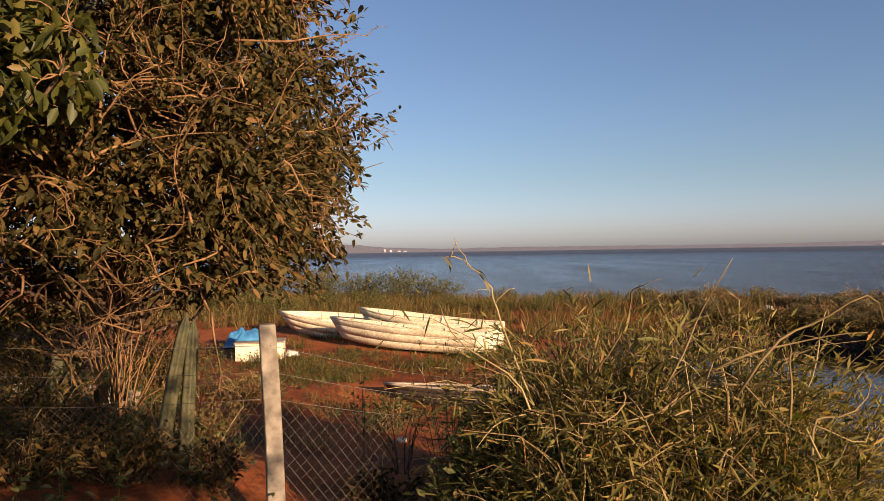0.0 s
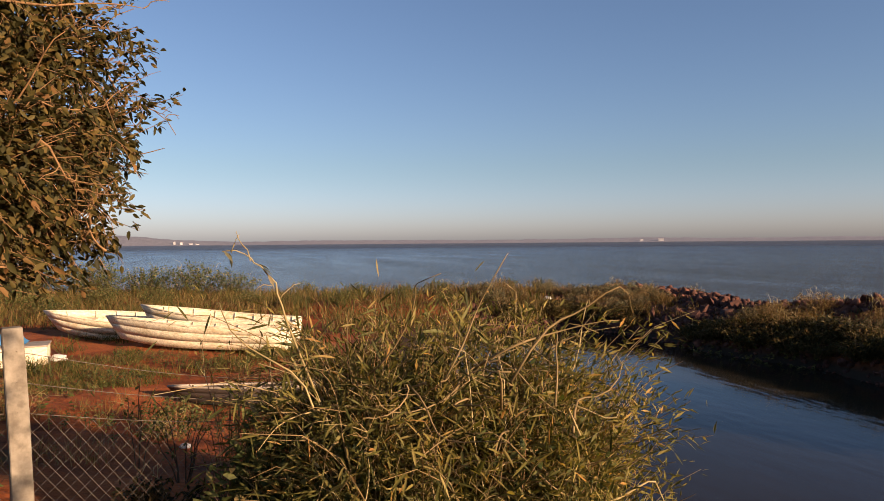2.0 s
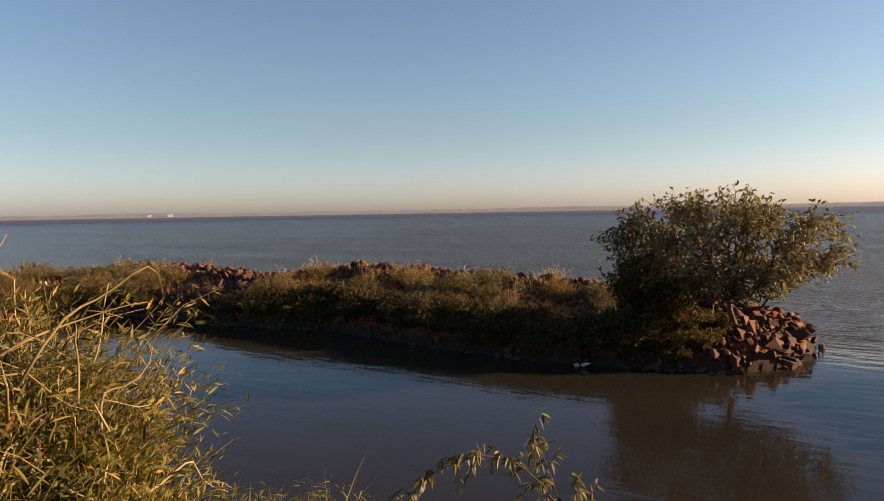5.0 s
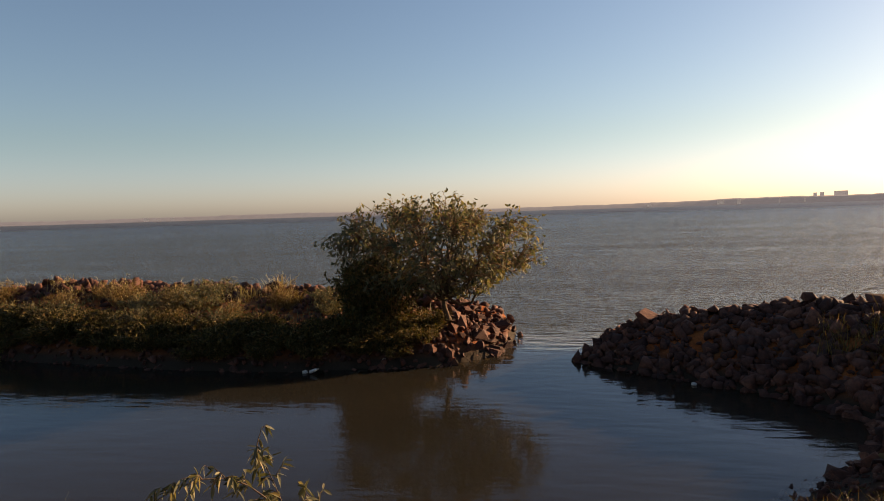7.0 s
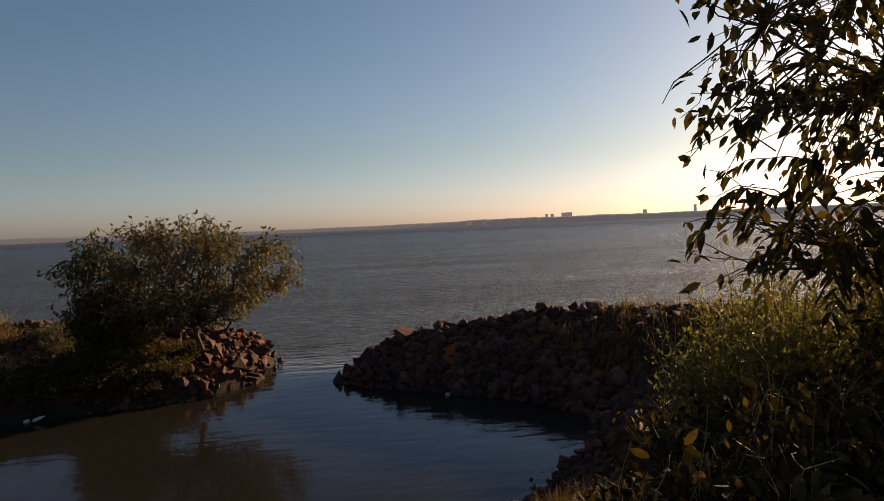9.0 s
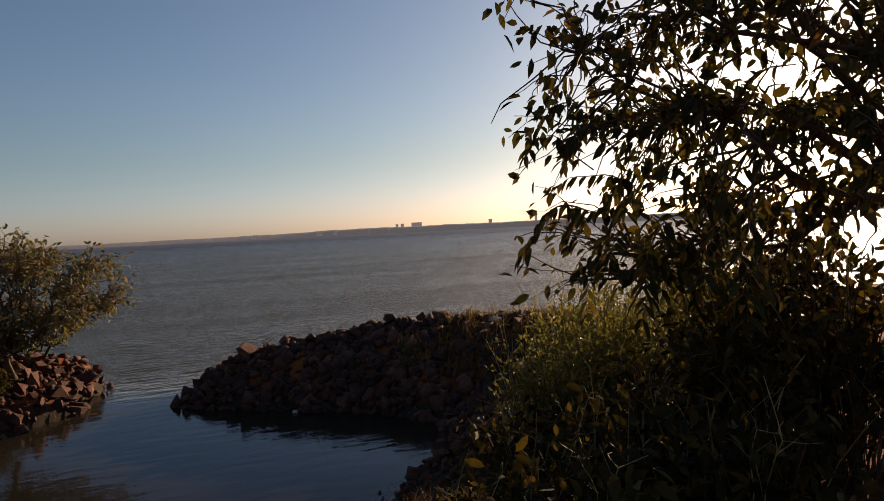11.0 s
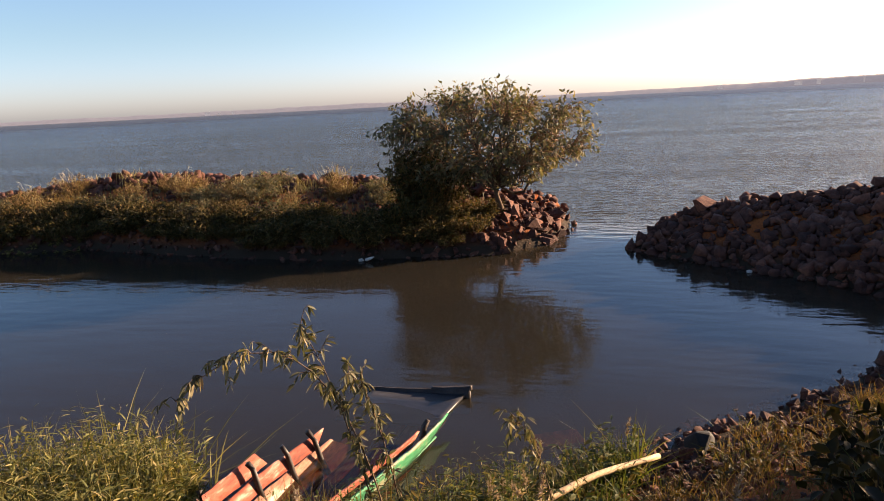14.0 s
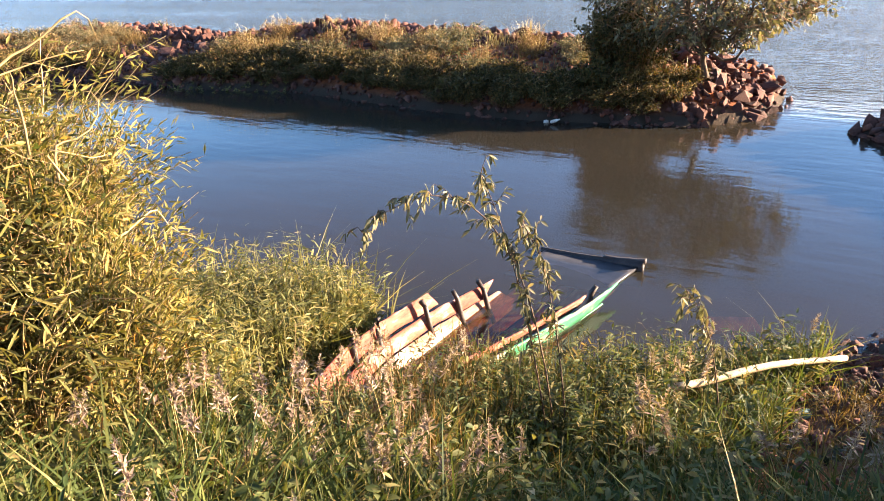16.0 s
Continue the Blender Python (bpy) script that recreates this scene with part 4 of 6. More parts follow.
tagged(part("pebble_mass", rubble(p, rng.uniform(0.015, 0.06, len(x)) * rng.choice([0.7, 1, 1.6], len(x))).mesh("pebble_mass", M["rock"]), NEAR), kind="stuff")
bm = bmesh.new()
r = random.Random(3)
for _ in range(16):
    d = Vector((r.gauss(0, 1), r.gauss(0, 1), r.gauss(0, 1))).normalized()
    bm.verts.new((d.x * 0.2, d.y * 0.17, d.z * 0.15))
bmesh.ops.convex_hull(bm, input=bm.verts[:])
me = bm_mesh("boulder", bm, M["black"], bevel=0.012)
stone = tagged(new("boulder", me), "small black wet boulder at the waterline", "boulder")
stone.location = (6.5, -0.66, 0.12)

# ---- trees ----
BIG = tree("shade_tree", "broad dark-leaved shade tree with many bare twigs, seen close", (-4.3, 9.0, 1.6), (-4.2, 8.9, 2.7), (-4.05, 8.4, 4.7), (3.3, 3.1, 3.7), 40, 5000, 22, 0.112,
     M["leaf_dark"], 0.2, 0.3, 0.075, 0.12, keep=lambda p: p[2] > (3.45 if p[1] < 9.2 and -5.4 < p[0] < -2.4 else 2.95) + 0.12 * math.sin(p[0] * 2.3) + 0.12 * math.sin(p[1] * 3.1) - 0.5 * (p[0] < -5.8), seed=3, twig_r=0.008, bare=0.1, aspect=0.46, detail=True)
bare_branches(BIG, (-4.05, 8.4, 4.7), (3.3, 3.1, 3.7), 95, (0.45, -1.0, -0.15))
shrub("coppice", "fan of thin pale stems under the shade tree", -4.15, 8.6, 1.3, 1.95, 10, 12, 0.10, 0.42, M["leaf_dark"], "", 0.6, 30, stem_mat="twig", reach=0.16, stem_r=0.013, dry_len=1.05, dry_mat="twig")
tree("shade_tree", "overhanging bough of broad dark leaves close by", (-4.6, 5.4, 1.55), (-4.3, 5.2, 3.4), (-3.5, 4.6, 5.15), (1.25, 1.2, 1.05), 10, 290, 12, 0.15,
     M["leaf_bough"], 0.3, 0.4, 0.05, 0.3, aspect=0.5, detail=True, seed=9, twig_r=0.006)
tree("jetty_tree", "low spreading olive-leaved tree on the tip of the breakwater", (16.5, 3.2, 0.85), (16.5, 3.3, 1.6), (16.5, 3.5, 2.55), (2.0, 2.7, 1.38), 36, 1500, 7, 0.135,
     M["leaf_grey"], 0.16, 0.45, 0.06, 0.05, keep=lambda p: p[2] > 1.5 + 0.15 * math.sin(p[1] * 4.0), seed=5, twig_r=0.009, aspect=0.45, bare=0.12, twig_mat="twig")
# shade below the crown is put into these bushes' dark leaf colour
for x, y, r, h, n in ((16.3, 4.7, 1.1, 2.1, 150), (16.3, 5.4, 0.9, 2.0, 120), (15.5, 5.4, 0.7, 0.8, 60)):
    shrub("bush", "dense dark bush at the foot of the jetty tree", x, y, r, h, n, 28, 0.115, 0.45, M["leaf_dark"], "bushes under the jetty tree")
LAKESIDE = tree("lakeside_tree", "backlit tree with drooping leaves and thin bare twigs", (2.7, -5.2, 1.65), (2.85, -4.95, 4.3), (3.5, -3.62, 4.4), (1.6, 1.65, 2.0), 18, 860, 8, 0.105,
     M["leaf_dark"], 0.4, 0.25, 0.075, 0.35, detail=True, seed=12, twig_r=0.005, bare=0.24, aspect=0.48, limb_out=0.75, twig_mat="bark", keep=lambda p: p[2] > 2.8 + 0.15 * max(p[1] + 3.6, 0.0))


def sprays(ob, crown, radii, n, toward, leaf=0.13):
    """Leafy sprays at the edge of a crown: a thin rib with paired hanging leaflets."""
    crown, radii, toward = np.asarray(crown, float), np.asarray(radii, float), unit(toward)
    for _ in range(n):
        d = unit(toward + rng.normal(0, 0.5, 3))
        a = crown + d * radii * rng.uniform(0.55, 0.9)
        b = a + unit(d + rng.normal(0, 0.5, 3)) * rng.uniform(0.3, 0.6)
        p = bow(a, b, 0.08, 0.02, 9)
        rib = part("spray", Soup().add(*tube(p, np.linspace(0.005, 0.0015, 9), 4)).mesh("spray", M["bark"]), ob)
        along = unit(b - a)
        side = unit(np.cross(along, (0, 0, 1.0)))
        pos = np.concatenate([p[1:], p[1:]])
        way = np.concatenate([np.tile(along * 0.6 + side, (8, 1)), np.tile(along * 0.6 - side, (8, 1))]) + rng.normal(0, 0.18, (16, 3)) + np.array([0, 0, -0.45])
        ln = leaf * rng.uniform(0.7, 1.1, 16)
        part("foliage", Soup().add(*leaves(pos, way, ln, ln * 0.36, 0.35, 0.2, True, flat=0.3)).mesh("foliage", M["leaf_dark"]), rib)


sprays(LAKESIDE, (3.5, -3.62, 4.2), (1.45, 1.5, 1.5), 30, (0.35, 0.7, -0.5))

# ---- shrubs of the near bank ----
for x, y, r, top, n, m, lean in (
        (1.45, 4.95, 0.75, 3.22, 210, 52, (0, 0)), (1.85, 4.85, 0.85, 3.25, 250, 54, (0.03, 0)), (2.1, 4.5, 0.65, 3.22, 250, 54, (0.03, 0)), (1.95, 3.6, 0.55, 2.35, 150, 48, (0.0, 0)),
        (2.35, 4.4, 0.45, 2.95, 110, 48, (0.02, 0)), (2.15, 3.85, 0.42, 2.3, 100, 48, (0.02, 0)), (1.05, 5.1, 0.7, 3.15, 120, 46, (0, 0)), (2.1, 4.95, 0.6, 3.15, 150, 50, (0.02, 0))):
    h = top - float(ground(np.array([x]), np.array([y]))[0])
    shrub("willow_bush", "dense narrow-leaved green and yellow bush with dry stalks", x, y, r, h, n, m, 0.09, 0.18, M["leaf_silver"], "bushes on the near bank", 0.85, 1, lean=lean, dry_len=0.9, stem_mat="stalk", arch=0.2)
for x, y, r, top, n in ((0.75, 5.15, 0.6, 3.1, 90), (0.95, 4.9, 0.65, 3.4, 120), (1.2, 4.75, 0.7, 3.4, 120), (0.85, 4.35, 0.55, 3.0, 90), (1.1, 4.2, 0.65, 3.0, 100), (1.55, 4.2, 0.6, 2.95, 90), (1.5, 4.65, 0.5, 3.3, 80), (0.95, 4.5, 0.35, 2.95, 60), (1.4, 3.6, 0.5, 2.35, 70)):
    h = top - float(ground(np.array([x]), np.array([y]))[0])
    shrub("cane_grass", "arching clump of long-bladed cane grass, green and yellow", x, y, r, h, n, 22, 0.155, 0.10, M["cane"], "bushes on the near bank", 0.9, 0, stem_mat="stalk", arch=0.5, droop=0.2, detail=True, category="grass")
gz = float(ground(np.array([0.05]), np.array([5.5]))[0])
shrub("twiggy_weed", "sparse reddish weed with thin twigs at the edge of the bushes", 0.05, 5.5, 0.5, 2.95 - gz, 15, 9, 0.05, 0.35, M["leaf_silver"], "", 0.6, 6, stem_mat="twig", reach=0.2, stem_r=0.005, category="weed")
for x, y, r, top in ((0.9, 4.35, 0.6, 2.5), (1.9, 4.15, 0.65, 2.7), (0.3, 4.7, 0.5, 2.4), (2.2, 4.9, 0.6, 2.85), (1.3, 4.7, 0.6, 2.8)):
    h = top - float(ground(np.array([x]), np.array([y]))[0])
    shrub("leafy_weed", "tangle of broad green leaves within the bushes", x, y, r, h, 90, 24, 0.095, 0.40, M["leaf_herb"], "bushes on the near bank", 0.6, 3)
for x, y, r, top in ((1.1, 4.75, 0.6, 3.1), (1.7, 4.6, 0.6, 3.15), (0.6, 4.7, 0.5, 2.85), (1.9, 4.3, 0.45, 2.95)):
    h = top - float(ground(np.array([x]), np.array([y]))[0])
    shrub("reed", "long pale reed blades standing out of the bushes", x, y, r, h, 34, 7, 0.24, 0.10, M["grass_gold"], "bushes on the near bank", 0.7, 3, dry_len=1.02, category="reed")
STALK = thing("tall_stalk", (0.42, 4.25, 1.3), "tall pale bent stalk with a few withered leaves above the bushes", "weed")
p = np.concatenate([bow((0.95, 4.5, 1.3), (0.36, 4.25, 3.05), 0.1, 0.03, 6), bow((0.34, 4.25, 3.13), (0.22, 4.25, 3.37), 0.02, 0.01, 5), bow((0.18, 4.25, 3.39), (0.0, 4.25, 3.46), 0.02, 0.01, 5)])
part("stalk", Soup().add(*tube(p, np.linspace(0.009, 0.003, len(p)), 5)).mesh("stalk", M["straw"]), STALK)
for a, b in (((0.16, 4.25, 3.40), (0.08, 4.25, 3.58)), ((0.05, 4.25, 3.45), (0.10, 4.25, 3.56)), ((0.28, 4.25, 3.25), (0.18, 4.25, 3.21)), ((0.32, 4.25, 3.15), (0.45, 4.25, 3.26))):
    part("stalk", Soup().add(*tube(bow(a, b, 0.03, 0.01, 5), np.linspace(0.004, 0.0015, 5), 4)).mesh("stalk", M["straw"]), STALK)
lp = np.array([(0.01, 4.25, 3.46), (0.04, 4.25, 3.45), (0.2, 4.25, 3.38), (0.26, 4.25, 3.32), (0.22, 4.25, 3.36)])
part("foliage", Soup().add(*leaves(lp, rng.normal(0, 0.3, (5, 3)) + np.array([0.5, 0, -0.7]), 0.08, 0.024, 0.2, 0.2, True)).mesh("foliage", M["leaf_grey"]), STALK, "withered grey-green leaves")

TANGLE = thing("dry_tangle", (1.4, 4.6, 1.3), "bent pale dry stalks tangled through the bushes", "weed")
for _ in range(75):
    x, y = rng.uniform(0.3, 2.3), rng.uniform(3.6, 4.9)
    if x / 2.6 + y / 5.6 > 1.75:
        continue
    z = rng.uniform(1.75, 2.75)
    a = np.array([x, y, z])
    d = unit(rng.normal(0, 1, 3) * (1, 0.7, 0.6)) * rng.uniform(0.3, 1.0)
    p = bow(a, a + d, rng.uniform(0.02, 0.22), 0.05, 10)
    part("stalk", Soup().add(*tube(p, np.linspace(rng.uniform(0.004, 0.010), 0.002, 10), 5)).mesh("stalk", M["straw" if rng.uniform() < 0.2 else "stalk"]), TANGLE)
# dark brown leaves carry the shade (kind 0), yellow ones the backlight (kind 1)
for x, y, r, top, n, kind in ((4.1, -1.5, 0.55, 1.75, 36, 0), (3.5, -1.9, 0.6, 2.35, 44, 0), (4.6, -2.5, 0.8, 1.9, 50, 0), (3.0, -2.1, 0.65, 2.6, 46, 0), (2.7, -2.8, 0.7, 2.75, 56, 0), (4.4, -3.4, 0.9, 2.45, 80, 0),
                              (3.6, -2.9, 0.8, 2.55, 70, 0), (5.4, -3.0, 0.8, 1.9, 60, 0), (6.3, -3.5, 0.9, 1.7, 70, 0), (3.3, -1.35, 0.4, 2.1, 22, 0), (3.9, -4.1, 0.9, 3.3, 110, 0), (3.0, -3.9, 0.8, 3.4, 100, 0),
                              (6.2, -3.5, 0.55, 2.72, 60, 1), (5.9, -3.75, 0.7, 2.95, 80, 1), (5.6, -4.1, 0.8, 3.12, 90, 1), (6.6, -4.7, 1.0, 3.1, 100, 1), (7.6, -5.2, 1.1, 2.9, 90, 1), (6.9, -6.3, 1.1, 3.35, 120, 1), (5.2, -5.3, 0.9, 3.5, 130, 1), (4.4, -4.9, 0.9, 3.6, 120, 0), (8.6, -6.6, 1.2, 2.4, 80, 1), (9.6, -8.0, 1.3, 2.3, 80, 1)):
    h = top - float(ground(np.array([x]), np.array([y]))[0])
    shrub("leafy_bush", "bush with bare twigs, its backlight put into yellow leaves" if kind else "tangled bush, its shade and few lit leaves put into the colour", x, y, r, h, n, 26 if kind else 13, 0.085 if kind else 0.125, 0.32 if kind else 0.40, M["grass_gold" if kind else "leaf_brown"], "bushes by the lakeside tree", 0.6, 10, detail=True, stem_mat="twig" if kind else "bark")

# ---- grasses ----
def grassed(name, label, n, box, keep, h, w, mat, lean=0.35, tuft=1, spread=0.05, sink=0.02):
    x, y = scatter(n, *box, keep)
    x, y = np.repeat(x, tuft), np.repeat(y, tuft)
    x, y = x + rng.normal(0, spread, len(x)), y + rng.normal(0, spread, len(x))
    p = on_ground(x, y, -sink)
    hh = h * rng.uniform(0.5, 1.15, len(x)) * np.repeat(rng.uniform(0.6, 1.2, len(x) // tuft), tuft)
    s = Soup().add(*blades(p, hh, w * rng.uniform(0.7, 1.3, len(x)), lean))
    return tagged(new(name, s.mesh(name, mat)), label, "grass", kind="stuff")


def bank(x, y):
    d, sd = np.hypot(x, y), shore_distance(x, y)
    stony = (y < 0.15 - 0.12 * (x - 4)) & (x > 3.4)
    off = y - 2.45 - (7.42 - x) * 0.114
    in_boat = (off < 0.85) & (off > np.where(x > 4.8, -0.8, -0.1)) & (x > 3.0)
    by_pole = np.abs((x - 4.3) * 0.63 + (y - 0.9) * 0.78) < 0.08
    return (sd > -0.1) & (d > 1.6) & ~in_boat & ~stony & ~(by_pole & (x > 4.0) & (x < 6.0))


def low_view(x, y):
    """The trampled stretch before the sunken boat, where the growth is short."""
    return (x > 2.3) & (y > 1.9 - 0.25 * (x - 2.3)) & (y < 3.55) & (y < 1.18 * x)


grassed("bank_grass", "lush green grass on the near bank", 2300, (-0.5, 7.2, -2.2, 6.2), lambda x, y: bank(x, y) & (x + y > 1.2) & (x > 0.2), 0.36, 0.011, M["grass_lush"], 0.7, 14, 0.06)
grassed("bank_blades", "long arching green blades on the near bank", 420, (0.3, 6.0, -1.6, 4.6), lambda x, y: bank(x, y) & (x + y > 1.4) & (fbm(x, y, 0.9, 3, 31) > -0.1) & ~low_view(x, y), 0.55, 0.016, M["grass_lush"], 0.8, 9, 0.06)
grassed("wispy_grass", "thin seeding grass before the sunken boat", 170, (2.6, 4.6, 1.4, 3.3), lambda x, y: bank(x, y) & low_view(x, y), 0.6, 0.007, M["grass_dry"], 0.35, 9, 0.06)
grassed("wispy_blades", "thin green grass before the sunken boat", 150, (2.6, 4.8, 1.2, 3.2), lambda x, y: bank(x, y) & low_view(x, y), 0.52, 0.010, M["grass_green"], 0.5, 9, 0.06)
grassed("bank_reeds", "yellow-green broad grass on the near bank", 60, (2.0, 5.0, 2.0, 6.0), lambda x, y: bank(x, y) & (np.hypot(x - 3.8, y - 4.4) < 1.1) & ~low_view(x, y), 0.75, 0.018, M["grass_gold"], 0.7, 22, 0.10)
grassed("bank_straw", "dry grass on the near bank", 380, (0.4, 7.0, -2.0, 6.0), lambda x, y: bank(x, y) & ~low_view(x, y), 0.5, 0.006, M["grass_dry"], 0.6, 8, 0.06)
grassed("stony_grass", "scattered dry grass between the stones of the bank", 420, (3.4, 8.0, -3.2, 0.2), lambda x, y: (shore_distance(x, y) > 0.4) & (y < 0.15 - 0.12 * (x - 4)), 0.22, 0.007, M["grass_dry"], 0.7, 14, 0.07)
grassed("yard_grass", "sparse grass on red earth by the fence", 1300, (-9, 5, 3.5, 20), lambda x, y: (shore_distance(x, y) > 0.1) & (fbm(x, y, 0.45, 3, 8) > 0.12) & (np.hypot(x, y) > 3.2), 0.24, 0.012, M["grass_green"], 0.7, 12, 0.1)
grassed("yard_straw", "dry grass on red earth by the fence", 800, (-9, 5, 3.5, 20), lambda x, y: (shore_distance(x, y) > 0.1) & (fbm(x, y, 0.5, 3, 9) > 0.0) & (np.hypot(x, y) > 3.2), 0.25, 0.010, M["grass_dry"], 0.7, 10, 0.1)
grassed("shore_grass", "tall rough grass behind the boats", 1700, (-24, 14, 23, 48), lambda x, y: (shore_distance(x, y) > 0.2) & ((y > 26) | (x > 3)), 0.7, 0.025, M["grass_green"], 0.6, 9, 0.25)
grassed("shore_straw", "tall dry grass behind the boats", 1700, (-24, 14, 23, 48), lambda x, y: (shore_distance(x, y) > 0.2) & ((y > 26) | (x > 3)), 0.75, 0.022, M["grass_dry"], 0.5, 9, 0.25)
grassed("boat_grass", "rough grass grown up round the beached boats", 260, (-5.0, 2.6, 16.6, 24.5), lambda x, y: fbm(x, y, 0.5, 3, 51) > 0.0, 0.42, 0.016, M["grass_green"], 0.6, 10, 0.15)
grassed("jetty_grass", "green undergrowth along the breakwater", 240, (10, 21, 4, 34), lambda x, y: (shore_distance(x, y) > 1.6) & (segment_distance(x, y, CREST_A, False)[0] > 0.8) & (x < 19.5), 0.26, 0.018, M["leaf_grey"], 0.7, 12, 0.15)
grassed("jetty_straw", "golden dry grass along the breakwater", 360, (10, 21, 4, 34), lambda x, y: (shore_distance(x, y) > 0.7) & (fbm(x, y, 0.7, 3, 11) > 0.12) & (segment_distance(x, y, CREST_A, False)[0] > 0.9) & (x < 19.0), 0.5, 0.014, M["grass_dry"], 0.45, 16, 0.14)
# undergrowth takes the dark leaf to put the slope's shade into its colour
SHADY = shrub("low_bush", "dense dark undergrowth at the breakwater's waterline", 15.0, 8.0, 0.7, 0.55, 70, 24, 0.08, 0.45, M["leaf_dark"], "bushes on the breakwater", 0.5, 6)
x, y = scatter(190, 10.5, 18.0, 3.6, 31, lambda x, y: (np.abs(shore_distance(x, y) - 0.75) < 0.6) & (np.hypot(x - 16.3, y - 21.0) > 2.4))
copies(SHADY, zip(x, y, rng.uniform(0.55, 1.1, 190)))
grassed("jetty_tussock", "pale tussock grass on the breakwater's crest", 5, (17.3, 19.5, 8, 21), lambda x, y: segment_distance(x, y, CREST_A, False)[0] < 1.2, 0.62, 0.013, M["straw"], 0.4, 90, 0.2)
grassed("point_grass", "dry grass on the far bank under the tree", 500, (6, 14.5, -9, -4), lambda x, y: shore_distance(x, y) > 0.8, 0.45, 0.014, M["grass_dry"], 0.5, 14, 0.1)
grassed("back_grass", "trampled grass on the bank behind", 1500, (-14, 12, -14, 3), lambda x, y: (shore_distance(x, y) > 0.3) & (np.hypot(x, y) > 1.5), 0.2, 0.012, M["grass_green"], 0.7, 10, 0.1)

# undergrowth on the breakwater
LOW = shrub("low_bush", "low dark green bush on the breakwater", 15.9, 9.0, 0.75, 0.6, 60, 22, 0.07, 0.45, M["leaf_grey"], "bushes on the breakwater", 0.5, 8)
BROWN = shrub("low_bush", "low brown withered bush on the breakwater", 17.6, 13.0, 0.7, 0.65, 55, 20, 0.06, 0.4, M["grass_dry"], "bushes on the breakwater", 0.6, 14)
for kind, n in ((LOW, 42), (BROWN, 38)):
    x, y = scatter(n, 10.5, 19.4, 4.5, 32, lambda x, y: (shore_distance(x, y) > 1.2) & (segment_distance(x, y, CREST_A, False)[0] > 0.7) & (np.hypot(x - 16.3, y - 21.0) > 2.2))
    copies(kind, zip(x, y, rng.uniform(0.55, 1.2, n)))
TALL = shrub("shore_bush", "leafy bush on the grassy lake shore", -2.5, 40.0, 2.2, 2.2, 90, 26, 0.16, 0.42, M["leaf_herb"], "bushes along the lake shore", 0.5, 6)
copies(TALL, ((-5.0, 41.5, 0.9), (-0.3, 39.5, 0.8), (-8, 44, 1.0), (-12, 47, 1.1), (3.5, 37, 0.45), (-16, 50, 1.2), (-9.5, 33, 0.8), (-13, 36, 0.9), (-7, 30, 0.55), (6, 35.5, 0.4), (10, 34, 0.4), (13, 32, 0.4), (-3.5, 33, 0.5), (0.5, 32.5, 0.42), (2.5, 31, 0.4), (4.5, 30.5, 0.42), (7.5, 31, 0.36), (9, 29.5, 0.38), (-6, 35, 0.55)))


# ---- boats ----
gz = float(ground(np.array([-0.6]), np.array([19.6]))[0])
boat("cream-painted wooden fishing boat drawn up on the shore", pose(1.35, 19.6, gz + 0.02, 4, -1.0, 156), 5.0, 1.35, 0.60, 0.2, 0.22)
boat("second cream wooden boat lying behind the first", pose(1.75, 21.2, gz + 0.03, -3, -1.5, 158), 4.5, 1.3, 0.66, 0.22, 0.32)
boat("older cream boat with a shaded side, on the shore", pose(-1.3, 23.4, gz + 0.02, -8, -1.0, 168), 4.2, 1.4, 0.6, 0.25, 0.25)
boat("low dark tarred boat lying on the mud, its rim worn pale", pose(1.75, 13.5, float(ground(np.array([0.4]), np.array([13.5]))[0]) - 0.02, 6, 0.5, 176), 2.7, 0.95, 0.30, 0.14, 0.12, "wet_wood", "wet_wood", "wood", 5, 2)


def bent_board(top, down, thick, worn, jag=(0.0, 0.0), n=18):
    """A plank that hangs by `down` from a curved top edge, with broken ends and an uneven rim."""
    top, down = np.asarray(top, float), np.asarray(down, float)
    u = np.linspace(0, 1, n)
    step = np.linspace(0, 1, len(top))
    rim = np.stack([np.interp(u, step, top[:, k]) for k in range(3)], -1)
    rim[1:-1] = (rim[:-2] + rim[1:-1] * 2 + rim[2:]) / 4
    way = unit(np.gradient(rim, axis=0))
    out = unit(np.cross(way, down))
    m = 4
    rows = []
    for q in np.linspace(0, 1, m):
        slide = jag[0] * q * (1 - u) + jag[1] * q * u
        r = rim + down * q + way * slide[:, None]
        r[:, 2] += worn * fbm(u * 9 + 3 * q, u * 0 + q * 2, 1.0, 3, 14) * (1.0 if q in (0.0, 1.0) else 0.3)
        rows.append(r)
    o = np.stack(rows, 1)
    k = o + out[:, None] * thick
    v = np.concatenate([o.reshape(-1, 3), k.reshape(-1, 3)])
    N, f = n * m, []
    for a in range(n - 1):
        for c in range(m - 1):
            p = a * m + c
            f += [(p, p + 1, p + m + 1, p + m), (N + p, N + p + m, N + p + m + 1, N + p + 1)]
        p, q = a * m, a * m + m - 1
        f += [(p, p + m, N + p + m, N + p), (q, N + q, N + q + m, q + m)]
    for c in range(m - 1):
        p, q = c, (n - 1) * m + c
        f += [(p, N + p, N + p + 1, p + 1), (q, q + 1, N + q + 1, N + q)]
    return v, np.array(f)


